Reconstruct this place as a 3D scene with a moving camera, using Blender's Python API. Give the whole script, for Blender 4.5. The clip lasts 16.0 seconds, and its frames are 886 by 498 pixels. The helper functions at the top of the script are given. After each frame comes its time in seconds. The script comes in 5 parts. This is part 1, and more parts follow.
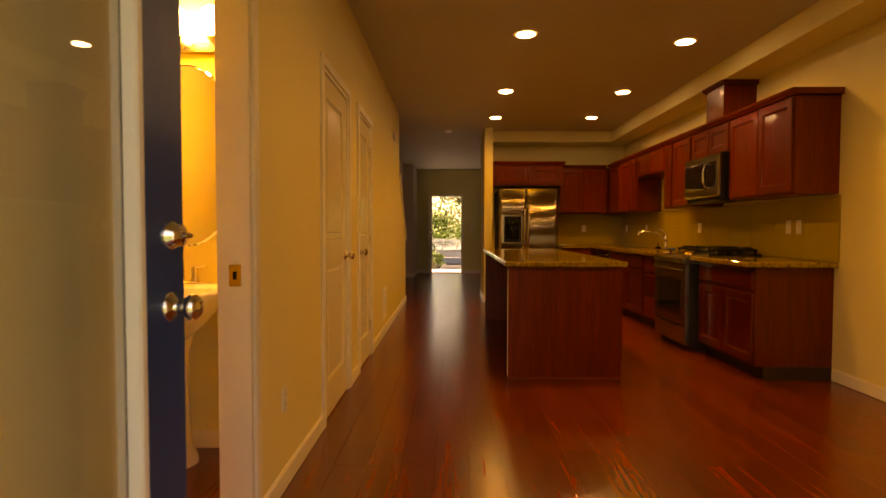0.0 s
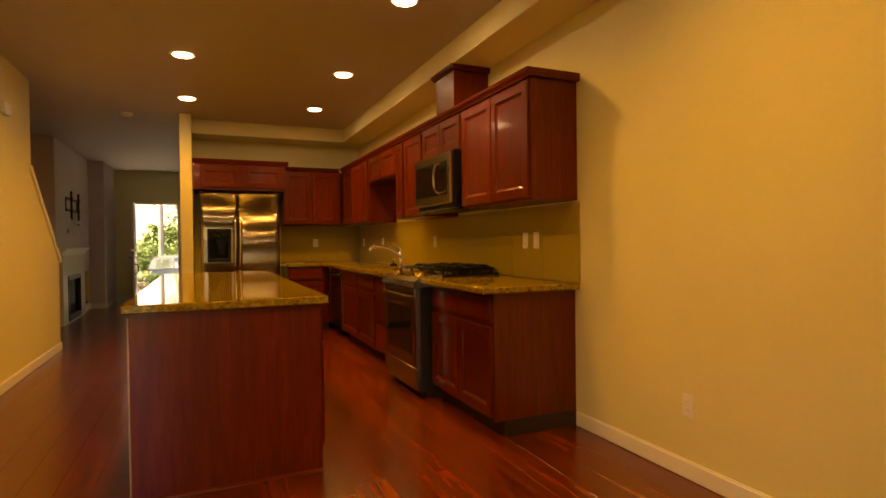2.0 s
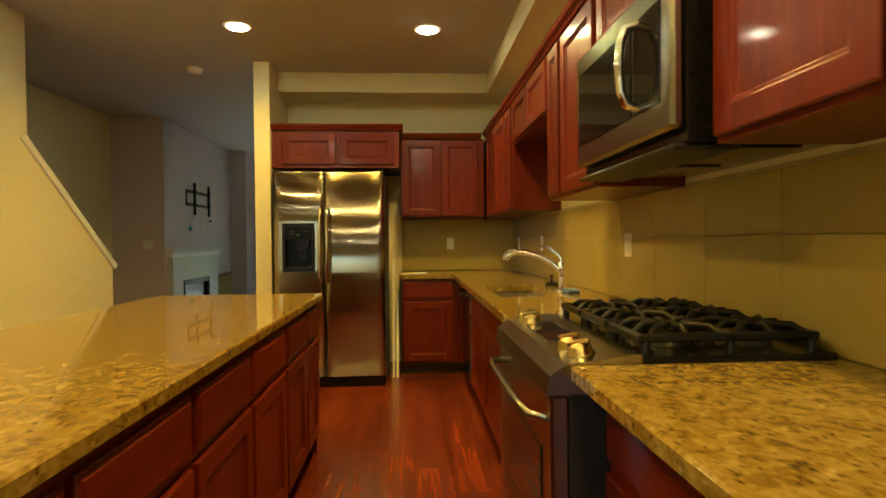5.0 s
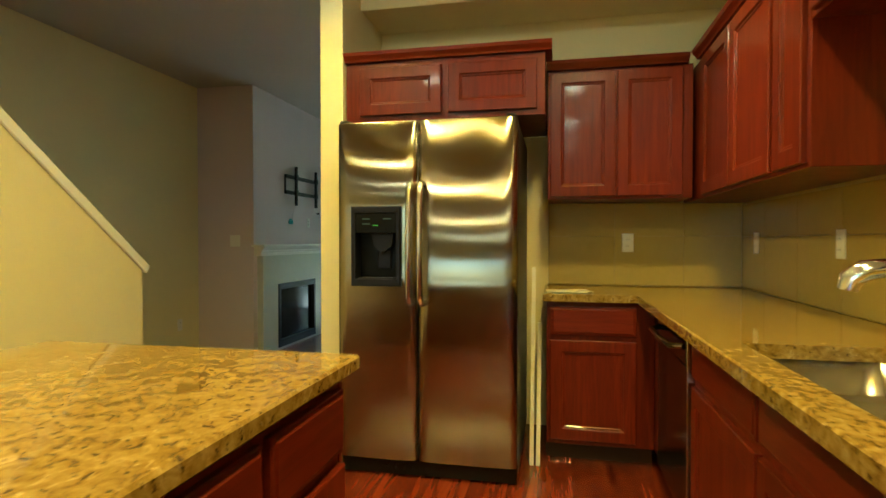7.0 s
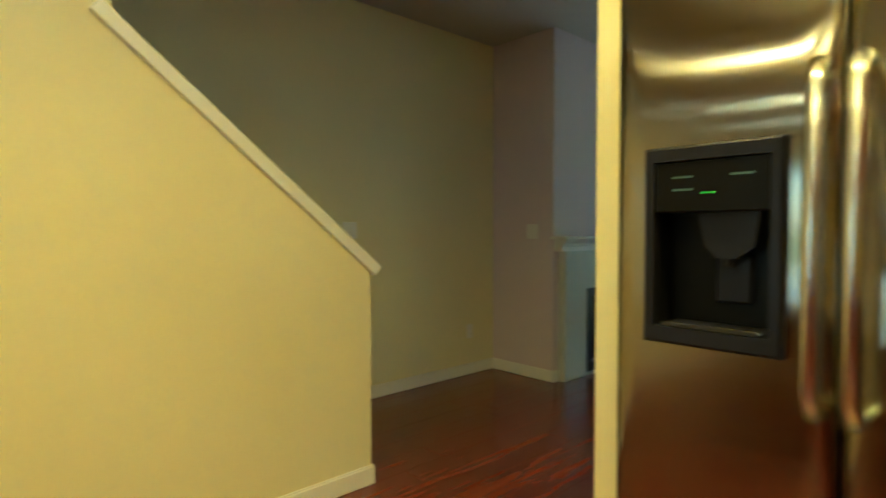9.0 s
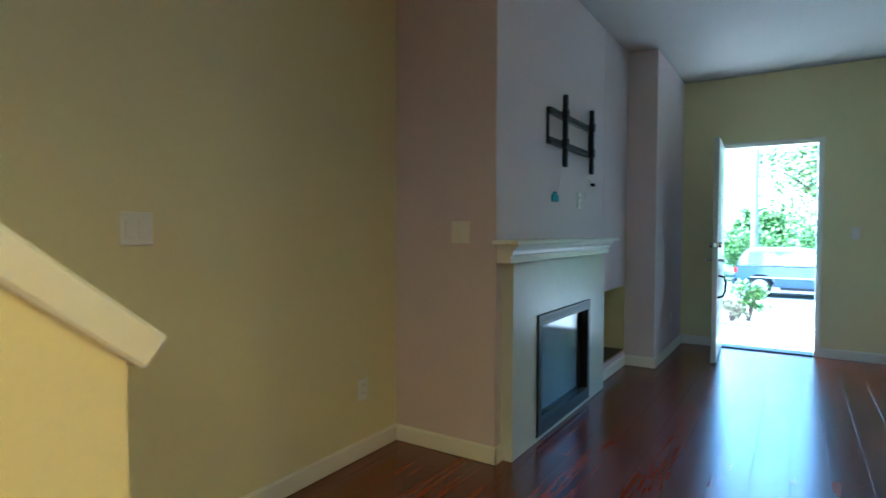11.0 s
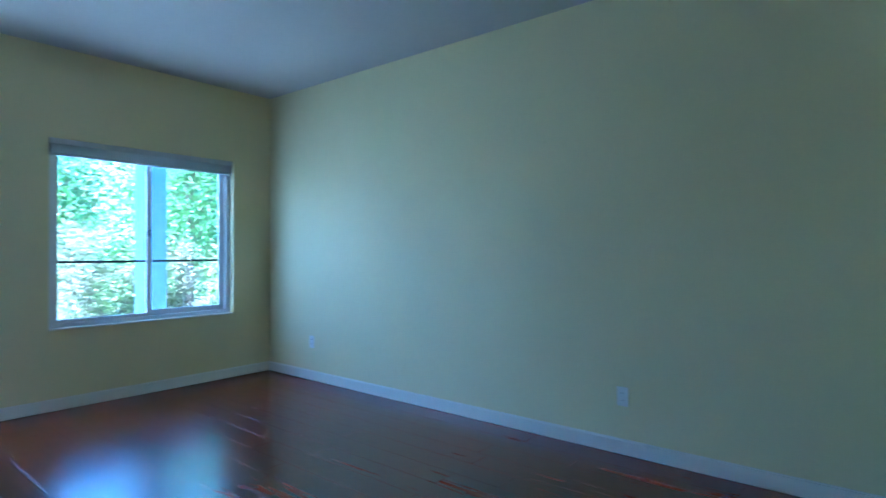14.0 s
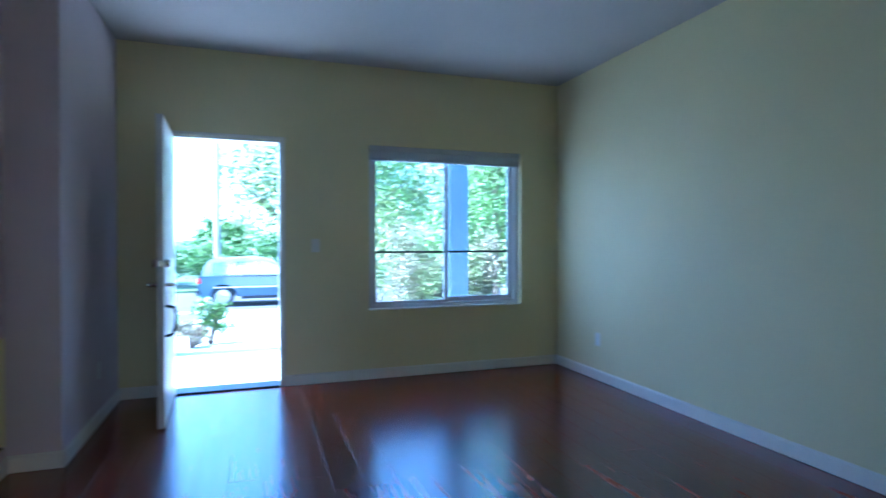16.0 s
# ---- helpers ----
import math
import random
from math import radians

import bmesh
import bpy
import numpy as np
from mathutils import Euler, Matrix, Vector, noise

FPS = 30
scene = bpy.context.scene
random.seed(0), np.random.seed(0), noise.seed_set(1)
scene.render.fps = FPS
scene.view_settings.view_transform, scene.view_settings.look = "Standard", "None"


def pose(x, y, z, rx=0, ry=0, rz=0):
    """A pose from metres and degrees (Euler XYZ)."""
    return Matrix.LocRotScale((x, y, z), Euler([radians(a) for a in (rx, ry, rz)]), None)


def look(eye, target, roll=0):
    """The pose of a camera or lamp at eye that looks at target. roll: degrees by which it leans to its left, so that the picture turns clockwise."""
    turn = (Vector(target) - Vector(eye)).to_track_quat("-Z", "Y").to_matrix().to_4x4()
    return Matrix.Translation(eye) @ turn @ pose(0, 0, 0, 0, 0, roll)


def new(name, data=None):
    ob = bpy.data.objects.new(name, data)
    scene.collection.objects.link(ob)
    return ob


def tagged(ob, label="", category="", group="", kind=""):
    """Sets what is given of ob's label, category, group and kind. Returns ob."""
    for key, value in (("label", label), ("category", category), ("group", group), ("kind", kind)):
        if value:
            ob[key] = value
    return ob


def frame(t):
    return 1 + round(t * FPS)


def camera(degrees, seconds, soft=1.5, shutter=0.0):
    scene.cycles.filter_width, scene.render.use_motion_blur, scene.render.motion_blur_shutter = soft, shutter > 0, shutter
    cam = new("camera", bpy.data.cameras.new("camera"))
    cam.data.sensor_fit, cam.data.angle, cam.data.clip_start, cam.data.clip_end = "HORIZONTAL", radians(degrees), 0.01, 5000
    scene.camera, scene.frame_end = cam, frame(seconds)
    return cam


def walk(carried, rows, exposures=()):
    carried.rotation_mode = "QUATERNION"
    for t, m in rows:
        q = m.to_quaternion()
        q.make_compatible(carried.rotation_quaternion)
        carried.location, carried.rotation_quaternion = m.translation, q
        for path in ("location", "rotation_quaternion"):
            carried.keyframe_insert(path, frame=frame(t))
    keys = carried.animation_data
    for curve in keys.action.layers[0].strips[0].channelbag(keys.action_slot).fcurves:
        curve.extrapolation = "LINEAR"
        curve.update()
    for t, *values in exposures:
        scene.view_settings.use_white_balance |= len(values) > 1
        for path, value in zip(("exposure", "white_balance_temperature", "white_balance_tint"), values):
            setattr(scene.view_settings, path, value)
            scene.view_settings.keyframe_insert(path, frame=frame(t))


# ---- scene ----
cam = camera(78.0, 16.0, shutter=0.28)
EXPOSURES = [(0.0, 2.08, 24000, 38), (1.5, 2.37, 17000, 32), (2.5, 2.6, 11000, 25), (3.5, 2.83, 8400, 14), (6.0, 3.4, 5500, -15), (8.0, 3.63, 5200, -18), (9.0, 3.54, 4700, -18), (11.3, 3.86, 4300, -4), (12.5, 4.01, 3950, -3), (14.0, 3.9, 3700, 0), (15.0, 3.9, 3800, 2), (15.5, 3.78, 3950, 5), (16.0, 3.43, 4000, 8)]
PATH = [
    (0, (0.192, 0.068, 1.147), (0.161, 2.066, 1.079), 0.1),
    (0.5, (0.251, 0.353, 1.221), (0.346, 2.35, 1.168), 0.4),
    (1, (0.3, 0.804, 1.229), (0.797, 2.741, 1.189), -0.1),
    (1.5, (0.593, 1.135, 1.207), (1.357, 2.983, 1.167), -0.4),
    (2, (0.945, 1.433, 1.182), (1.75, 3.264, 1.154), -0.7),
    (2.5, (1.271, 1.762, 1.196), (2.054, 3.602, 1.175), -0.7),
    (3, (1.517, 2.071, 1.223), (2.182, 3.957, 1.187), -0.9),
    (3.5, (1.751, 2.5, 1.239), (2.16, 4.457, 1.19), -0.9),
    (6, (2.071, 4.932, 1.191), (1.955, 6.928, 1.164), -0.3),
    (6.5, (2.03, 5.421, 1.199), (1.689, 7.392, 1.164), -0.2),
    (7, (2.014, 5.88, 1.194), (1.609, 7.838, 1.163), -0.0),
    (7.5, (1.963, 6.249, 1.238), (1.387, 8.163, 1.195), -0.3),
    (8, (1.895, 6.651, 1.24), (1.128, 8.498, 1.183), -0.0),
    (8.5, (1.716, 7.13, 1.226), (0.719, 8.863, 1.155), -0.3),
    (9, (1.559, 7.396, 1.196), (0.091, 8.752, 1.13), -0.1),
    (9.2, (1.484, 7.477, 1.172), (-0.116, 8.675, 1.115), -0.2),
    (11.3, (0.219, 8.614, 1.196), (-0.688, 10.395, 1.142), 0.4),
    (11.5, (0.225, 8.725, 1.193), (-0.561, 10.564, 1.149), 0.5),
    (12, (0.164, 9.179, 1.212), (-0.289, 11.127, 1.178), 0.2),
    (12.5, (0.16, 9.36, 1.221), (0.233, 11.359, 1.194), 0.0),
    (13, (0.045, 9.59, 1.208), (0.717, 11.474, 1.2), -0.1),
    (13.5, (0.055, 9.79, 1.189), (1.19, 11.436, 1.205), -0.1),
    (14, (-0.10, 9.872, 1.213), (1.449, 11.137, 1.221), -0.0),
    (14.5, (-0.06, 9.95, 1.189), (1.656, 10.977, 1.203), -0.1),
    (15, (-0.02, 9.985, 1.215), (1.647, 11.091, 1.215), -0.2),
    (15.5, (0.064, 9.956, 1.188), (1.381, 11.461, 1.188), -0.1),
    (16, (0.23, 9.993, 1.223), (0.891, 11.88, 1.196), -0.0),
]
walk(cam, [(t, look(eye, target, roll)) for t, eye, target, roll in PATH], EXPOSURES)

# ---- world, sun, large lights ----
world = bpy.data.worlds.new("sky")
scene.world = world
world.use_nodes = True
_n = world.node_tree.nodes
_sky = _n.new("ShaderNodeTexSky")
_sky.sky_type, _sky.sun_disc = "NISHITA", False
_sky.sun_elevation, _sky.sun_rotation = radians(53), radians(-90)
world.node_tree.links.new(_sky.outputs[0], _n["Background"].inputs[0])
_n["Background"].inputs[1].default_value = 0.15
sun = bpy.data.lights.new("sun", "SUN")
sun.energy, sun.angle, sun.color = 5.0, radians(0.6), (1.0, 0.95, 0.86)
new("sun", sun).matrix_world = look((-30, 12, 40), (0, 12, 0))

WARM = (1.0, 0.54, 0.035)


def area_lamp(name, at, power, size, color, spread=150):
    li = bpy.data.lights.new(name, "AREA")
    li.shape, li.size, li.energy, li.color, li.spread = "DISK", size, power, color, radians(spread)
    new(name, li).matrix_world = look(at, (at[0], at[1] + 1e-4, at[2] - 1))


# recessed lamps over the kitchen, plus two unseen ones added to brighten the dining end
SPOTS = [(0.80, 4.65), (2.19, 4.84), (0.82, 6.50), (2.19, 6.55), (0.82, 7.99), (2.19, 8.0), (0.80, 2.75), (2.19, 2.85)]
for sx, sy in SPOTS:
    area_lamp("spot_light", (sx, sy, 2.752), 1.85 if sy > 4 else 1.5, 0.13, WARM, 145)


# ---- materials ----
def nodes_of(name):
    m = bpy.data.materials.new(name)
    m.use_nodes = True
    t = m.node_tree
    return m, t, t.nodes["Principled BSDF"]


def link(t, a, b):
    t.links.new(a, b)


def coords(t, scale=(1, 1, 1), jitter=0.0):
    tc = t.nodes.new("ShaderNodeTexCoord")
    mp = t.nodes.new("ShaderNodeMapping")
    mp.inputs["Scale"].default_value = scale
    src = tc.outputs["Object"]
    if jitter:
        oi = t.nodes.new("ShaderNodeObjectInfo")
        mul = t.nodes.new("ShaderNodeVectorMath")
        mul.operation = "MULTIPLY_ADD"
        comb = t.nodes.new("ShaderNodeCombineXYZ")
        for k in range(3):
            link(t, oi.outputs["Random"], comb.inputs[k])
        link(t, comb.outputs[0], mul.inputs[0])
        mul.inputs[1].default_value = (jitter, jitter * 1.7, jitter * 0.6)
        link(t, src, mul.inputs[2])
        src = mul.outputs[0]
    link(t, src, mp.inputs["Vector"])
    return mp.outputs[0]


def noise_tex(t, vec, scale, detail=4, rough=0.55, distort=0.0):
    n = t.nodes.new("ShaderNodeTexNoise")
    n.inputs["Scale"].default_value, n.inputs["Detail"].default_value = scale, detail
    n.inputs["Roughness"].default_value, n.inputs["Distortion"].default_value = rough, distort
    link(t, vec, n.inputs["Vector"])
    return n.outputs[0]


def ramp(t, fac, stops):
    r = t.nodes.new("ShaderNodeValToRGB")
    e = r.color_ramp.elements
    while len(e) < len(stops):
        e.new(0.5)
    for k, (p, c) in enumerate(stops):
        e[k].position, e[k].color = p, (*c, 1)
    link(t, fac, r.inputs[0])
    return r.outputs[0]


def mixed(t, fac, a, b, mode="MIX"):
    m = t.nodes.new("ShaderNodeMixRGB")
    m.blend_type = mode
    for k, v in ((0, fac), (1, a), (2, b)):
        if hasattr(v, "links"):
            link(t, v, m.inputs[k])
        else:
            m.inputs[k].default_value = v if k == 0 else (*v, 1)
    return m.outputs[0]


def bumped(t, b, height, strength, distance=0.002):
    n = t.nodes.new("ShaderNodeBump")
    n.inputs["Strength"].default_value, n.inputs["Distance"].default_value = strength, distance
    link(t, height, n.inputs["Height"])
    link(t, n.outputs[0], b.inputs["Normal"])


def surface(name, color, rough=0.5, metal=0.0, vary=0.06, grain=60, bump=0.1, coat=0.0, stretch=(1, 1, 1), rough_vary=0.05):
    """A plain surface with variation at two scales and fine relief."""
    m, t, b = nodes_of(name)
    v = coords(t, stretch)
    big, fine = noise_tex(t, v, 1.3, 3), noise_tex(t, v, grain, 5)
    lo, hi = [c * (1 - vary) for c in color], [min(1, c * (1 + vary)) for c in color]
    c1 = ramp(t, big, [(0.3, lo), (0.7, hi)])
    c2 = ramp(t, fine, [(0.3, [1 - vary] * 3), (0.7, [1, 1, 1])])
    link(t, mixed(t, 1.0, c1, c2, "MULTIPLY"), b.inputs["Base Color"])
    r = t.nodes.new("ShaderNodeMapRange")
    r.inputs[3].default_value, r.inputs[4].default_value = max(0.02, rough - rough_vary), min(1, rough + rough_vary)
    link(t, big, r.inputs[0])
    link(t, r.outputs[0], b.inputs["Roughness"])
    b.inputs["Metallic"].default_value, b.inputs["Coat Weight"].default_value = metal, coat
    if bump:
        bumped(t, b, fine, bump)
    return m


def wood(name, dark, mid, light, rough, along, jitter=0.0, coat=0.0, bump=0.08, fine_by=14.0):
    """Grain drawn out along one axis."""
    m, t, b = nodes_of(name)
    st = [fine_by] * 3
    st["xyz".index(along)] = fine_by * 0.075
    v = coords(t, st, jitter)
    fine = noise_tex(t, v, 3.2, 8, 0.62, 0.6)
    broad = noise_tex(t, v, 0.7, 4, 0.5, 1.2)
    c = ramp(t, fine, [(0.32, dark), (0.52, mid), (0.72, light)])
    c = mixed(t, ramp(t, broad, [(0.42, [0.0] * 3), (0.72, [0.6] * 3)]), c, dark)
    if jitter:
        oi = t.nodes.new("ShaderNodeObjectInfo")
        c = mixed(t, 1.0, c, ramp(t, oi.outputs["Random"], [(0.0, [0.72] * 3), (1.0, [1.15] * 3)]), "MULTIPLY")
    link(t, c, b.inputs["Base Color"])
    rr = t.nodes.new("ShaderNodeMapRange")
    rr.inputs[3].default_value, rr.inputs[4].default_value = rough - 0.03, rough + 0.06
    link(t, broad, rr.inputs[0])
    link(t, rr.outputs[0], b.inputs["Roughness"])
    b.inputs["Coat Weight"].default_value, b.inputs["Coat Roughness"].default_value = coat, 0.08
    bumped(t, b, fine, bump, 0.001)
    return m


def granite_mat():
    m, t, b = nodes_of("granite")
    v = coords(t)
    a = ramp(t, noise_tex(t, v, 30, 6, 0.72, 0.8), [(0.32, (0.075, 0.038, 0.010)), (0.46, (0.23, 0.145, 0.026)), (0.66, (0.37, 0.27, 0.075))])
    n2 = noise_tex(t, v, 70, 4, 0.6)
    c = mixed(t, ramp(t, n2, [(0.60, [0.0] * 3), (0.67, [0.95] * 3)]), a, (0.028, 0.015, 0.010))
    n3 = noise_tex(t, v, 38, 4, 0.6, 1.0)
    c = mixed(t, ramp(t, n3, [(0.60, [0.0] * 3), (0.72, [0.7] * 3)]), c, (0.52, 0.41, 0.17))
    link(t, c, b.inputs["Base Color"])
    b.inputs["Roughness"].default_value = 0.05
    bumped(t, b, n2, 0.01, 0.0003)
    return m


def steel_mat(name, along, color=(0.62, 0.60, 0.56), rough=0.26, aniso=0.0, relief=0.03):
    m, t, b = nodes_of(name)
    st = [260.0, 260.0, 260.0]
    st["xyz".index(along)] = 2.0
    fine = noise_tex(t, coords(t, st), 1.0, 3)
    broad = noise_tex(t, coords(t), 2.2, 3)
    link(t, ramp(t, fine, [(0.2, [c * 0.9 for c in color]), (0.8, color)]), b.inputs["Base Color"])
    r = t.nodes.new("ShaderNodeMapRange")
    r.inputs[3].default_value, r.inputs[4].default_value = rough - 0.02, rough + 0.03
    link(t, broad, r.inputs[0])
    link(t, r.outputs[0], b.inputs["Roughness"])
    b.inputs["Metallic"].default_value = 1.0
    b.inputs["Anisotropic"].default_value = aniso
    tg = t.nodes.new("ShaderNodeTangent")
    tg.direction_type, tg.axis = "RADIAL", "Z"
    link(t, tg.outputs[0], b.inputs["Tangent"])
    if relief:
        bumped(t, b, fine, relief, 0.0005)
    return m


def glass_mat(name, color=(1, 1, 1), rough=0.0):
    m, t, b = nodes_of(name)
    b.inputs["Base Color"].default_value = (*color, 1)
    b.inputs["Transmission Weight"].default_value, b.inputs["Roughness"].default_value = 1.0, rough
    b.inputs["IOR"].default_value = 1.45
    return m


def plain(name, color, rough=0.4, metal=0.0, emit=0.0):
    m, t, b = nodes_of(name)
    b.inputs["Base Color"].default_value = (*color, 1)
    b.inputs["Roughness"].default_value, b.inputs["Metallic"].default_value = rough, metal
    if emit:
        b.inputs["Emission Color"].default_value, b.inputs["Emission Strength"].default_value = (*color, 1), emit
    return m


def leaf_mat(name, dark, light):
    m, t, b = nodes_of(name)
    g = t.nodes.new("ShaderNodeNewGeometry")
    link(t, ramp(t, g.outputs["Random Per Island"], [(0.0, dark), (0.6, light), (1.0, [c * 1.5 for c in light])]), b.inputs["Base Color"])
    b.inputs["Roughness"].default_value = 0.55
    b.inputs["Subsurface Weight"].default_value = 0.0
    return m


M_WALL = surface("wall_paint", (0.76, 0.69, 0.39), 0.62, vary=0.025, grain=90, bump=0.22)
M_MAUVE = surface("mauve_wall_paint", (0.66, 0.56, 0.57), 0.62, vary=0.025, grain=90, bump=0.22)
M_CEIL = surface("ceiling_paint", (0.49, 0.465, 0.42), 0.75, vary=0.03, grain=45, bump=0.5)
M_TRIM = surface("trim_paint", (0.80, 0.78, 0.70), 0.32, vary=0.02, grain=30, bump=0.03)
M_DOOR = surface("door_paint", (0.78, 0.74, 0.56), 0.20, vary=0.02, grain=26, bump=0.0, rough_vary=0.0)
M_PLANK = wood("floor_wood", (0.060, 0.007, 0.003), (0.185, 0.027, 0.007), (0.245, 0.048, 0.012), 0.22, "y", 40.0, 0.0, 0.003, 8.0)
M_CHERRY = wood("cherry_upright", (0.092, 0.008, 0.002), (0.147, 0.0145, 0.003), (0.187, 0.025, 0.004), 0.32, "z", 9.0, 0.2, 0.03)
M_CHERRY_Y = wood("cherry_level", (0.092, 0.008, 0.002), (0.147, 0.0145, 0.003), (0.187, 0.025, 0.004), 0.32, "y", 9.0, 0.2, 0.03)
M_CHERRY_X = wood("cherry_level_across", (0.092, 0.008, 0.002), (0.147, 0.0145, 0.003), (0.187, 0.025, 0.004), 0.32, "x", 9.0, 0.2, 0.03)
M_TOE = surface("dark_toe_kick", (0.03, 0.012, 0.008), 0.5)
M_GRANITE = granite_mat()
M_TILE = surface("backsplash_tile", (0.39, 0.295, 0.07), 0.22, vary=0.05, grain=25, bump=0.06)
M_GROUT = surface("grout", (0.42, 0.34, 0.14), 0.8)
M_STEEL = steel_mat("brushed_steel", "z", (0.34, 0.305, 0.235), rough=0.19, aniso=1.0, relief=0.0)
M_SINK = steel_mat("sink_steel", "y", (0.52, 0.50, 0.46), rough=0.26)
M_SINK.node_tree.nodes["Principled BSDF"].inputs["Metallic"].default_value = 0.94
M_STEEL_Y = steel_mat("brushed_steel_y", "y", (0.36, 0.34, 0.29), rough=0.22)
M_STEEL_Z = steel_mat("brushed_steel_z", "z", rough=0.22)
M_CHROME = plain("chrome", (0.8, 0.79, 0.77), 0.08, 1.0)
M_NICKEL = plain("satin_nickel", (0.62, 0.57, 0.49), 0.22, 1.0)
M_BRASS = plain("knob_steel", (0.58, 0.45, 0.22), 0.16, 1.0)
M_BLACK = surface("black_enamel", (0.008, 0.008, 0.009), 0.14, vary=0.2, bump=0.02)
M_IRON = surface("cast_iron", (0.010, 0.010, 0.011), 0.34, vary=0.3, grain=160, bump=0.25)
M_BLKGLASS = plain("black_glass", (0.012, 0.012, 0.014), 0.04)
M_PLASTIC = surface("dark_grey_plastic", (0.020, 0.020, 0.026), 0.4, vary=0.1)
M_PLANK.node_tree.nodes["Principled BSDF"].inputs["Specular IOR Level"].default_value = 1.0
for m in (M_CHERRY, M_CHERRY_X, M_CHERRY_Y):
    m.node_tree.nodes["Principled BSDF"].inputs["Specular IOR Level"].default_value = 0.3
for m in (M_BLACK, M_IRON, M_BLKGLASS, M_PLASTIC):
    m.node_tree.nodes["Principled BSDF"].inputs["Specular IOR Level"].default_value = 0.25
M_WHITEPL = surface("white_plastic", (0.80, 0.78, 0.72), 0.3, vary=0.02)
M_CERAMIC = surface("white_ceramic", (0.84, 0.82, 0.77), 0.08, vary=0.01, bump=0.0)
M_MIRROR = plain("mirror_silver", (0.92, 0.92, 0.92), 0.01, 1.0)
M_GLASS = glass_mat("pane_glass")
M_BULB = plain("lit_bulb", (1.0, 0.72, 0.36), 0.3, emit=20.0)
M_LENS = plain("lit_lamp_lens", (1.0, 0.86, 0.62), 0.3, emit=14.0)
M_BLUE = surface("navy_door_paint", (0.010, 0.055, 0.19), 0.3, vary=0.15, grain=40, bump=0.06)
M_FDOOR = surface("front_door_paint", (0.70, 0.70, 0.68), 0.4, vary=0.02)
M_SLATE = surface("slate_tile", (0.055, 0.045, 0.04), 0.5, vary=0.35, grain=18, bump=0.3)
M_PAPER = surface("paper", (0.80, 0.77, 0.62), 0.7, vary=0.03)
M_SPONGE = surface("blue_sponge", (0.10, 0.16, 0.34), 0.9, vary=0.2, grain=140, bump=0.6)
M_BLIND = surface("white_blind", (0.62, 0.63, 0.63), 0.45, vary=0.04)
M_VINYL = surface("vinyl_window_frame", (0.74, 0.76, 0.77), 0.35, vary=0.02)
M_TEAL = plain("teal_tag", (0.02, 0.30, 0.36), 0.4)
M_LED = plain("green_led", (0.2, 1.0, 0.1), 0.4, emit=0.03)
M_CONCRETE = surface("concrete", (0.50, 0.48, 0.45), 0.85, vary=0.12, grain=35, bump=0.3)
M_ASPHALT = surface("asphalt", (0.055, 0.055, 0.057), 0.85, vary=0.2, grain=120, bump=0.4)
M_GRASS = surface("lawn", (0.07, 0.11, 0.035), 0.9, vary=0.35, grain=60, bump=0.6)
M_SIDING = surface("porch_post_paint", (0.07, 0.105, 0.145), 0.6, vary=0.04)
M_CARPAINT = surface("grey_car_paint", (0.085, 0.12, 0.17), 0.25, metal=0.2, vary=0.04, coat=0.8, bump=0.0)
M_RECESS = plain("dispenser_black", (0.006, 0.006, 0.007), 0.3)
M_RECESS.node_tree.nodes["Principled BSDF"].inputs["Specular IOR Level"].default_value = 0.08
M_BEZEL = plain("dispenser_bezel", (0.012, 0.012, 0.020), 0.35)
M_BEZEL.node_tree.nodes["Principled BSDF"].inputs["Specular IOR Level"].default_value = 0.15
M_PRINT = plain("grey_print", (0.05, 0.10, 0.10), 0.5)
# pale base colour stands in for sky reflected in the car windows
M_CARGLASS = plain("sky_toned_car_glass", (0.45, 0.50, 0.54), 0.06, 0.8)
# pale base colour stands in for sunlight on the car's upper part
M_CARTOP_SUNLIT = surface("sunlit_car_top", (0.58, 0.60, 0.62), 0.25, metal=0.1, vary=0.03, coat=0.8, bump=0.0)
M_FIREGLASS = plain("firebox_glass_black", (0.014, 0.012, 0.012), 0.10)
M_FIREGLASS.node_tree.nodes["Principled BSDF"].inputs["Specular IOR Level"].default_value = 0.16
M_CLAD = surface("car_cladding", (0.07, 0.10, 0.15), 0.45, vary=0.06)
M_TYRE = surface("tyre_rubber", (0.02, 0.02, 0.02), 0.8, vary=0.2)
M_RIM = plain("alloy_rim", (0.5, 0.5, 0.52), 0.3, 1.0)
M_TAIL = plain("red_lamp_plastic", (0.45, 0.02, 0.02), 0.2)
M_BARK = surface("bark", (0.12, 0.085, 0.06), 0.9, vary=0.35, grain=30, bump=0.8)
M_LEAF = leaf_mat("leaf_green", (0.045, 0.09, 0.02), (0.12, 0.20, 0.04))
M_LEAF2 = leaf_mat("leaf_olive", (0.08, 0.11, 0.03), (0.20, 0.23, 0.07))
M_DRY = leaf_mat("dry_twig", (0.075, 0.065, 0.035), (0.17, 0.15, 0.08))


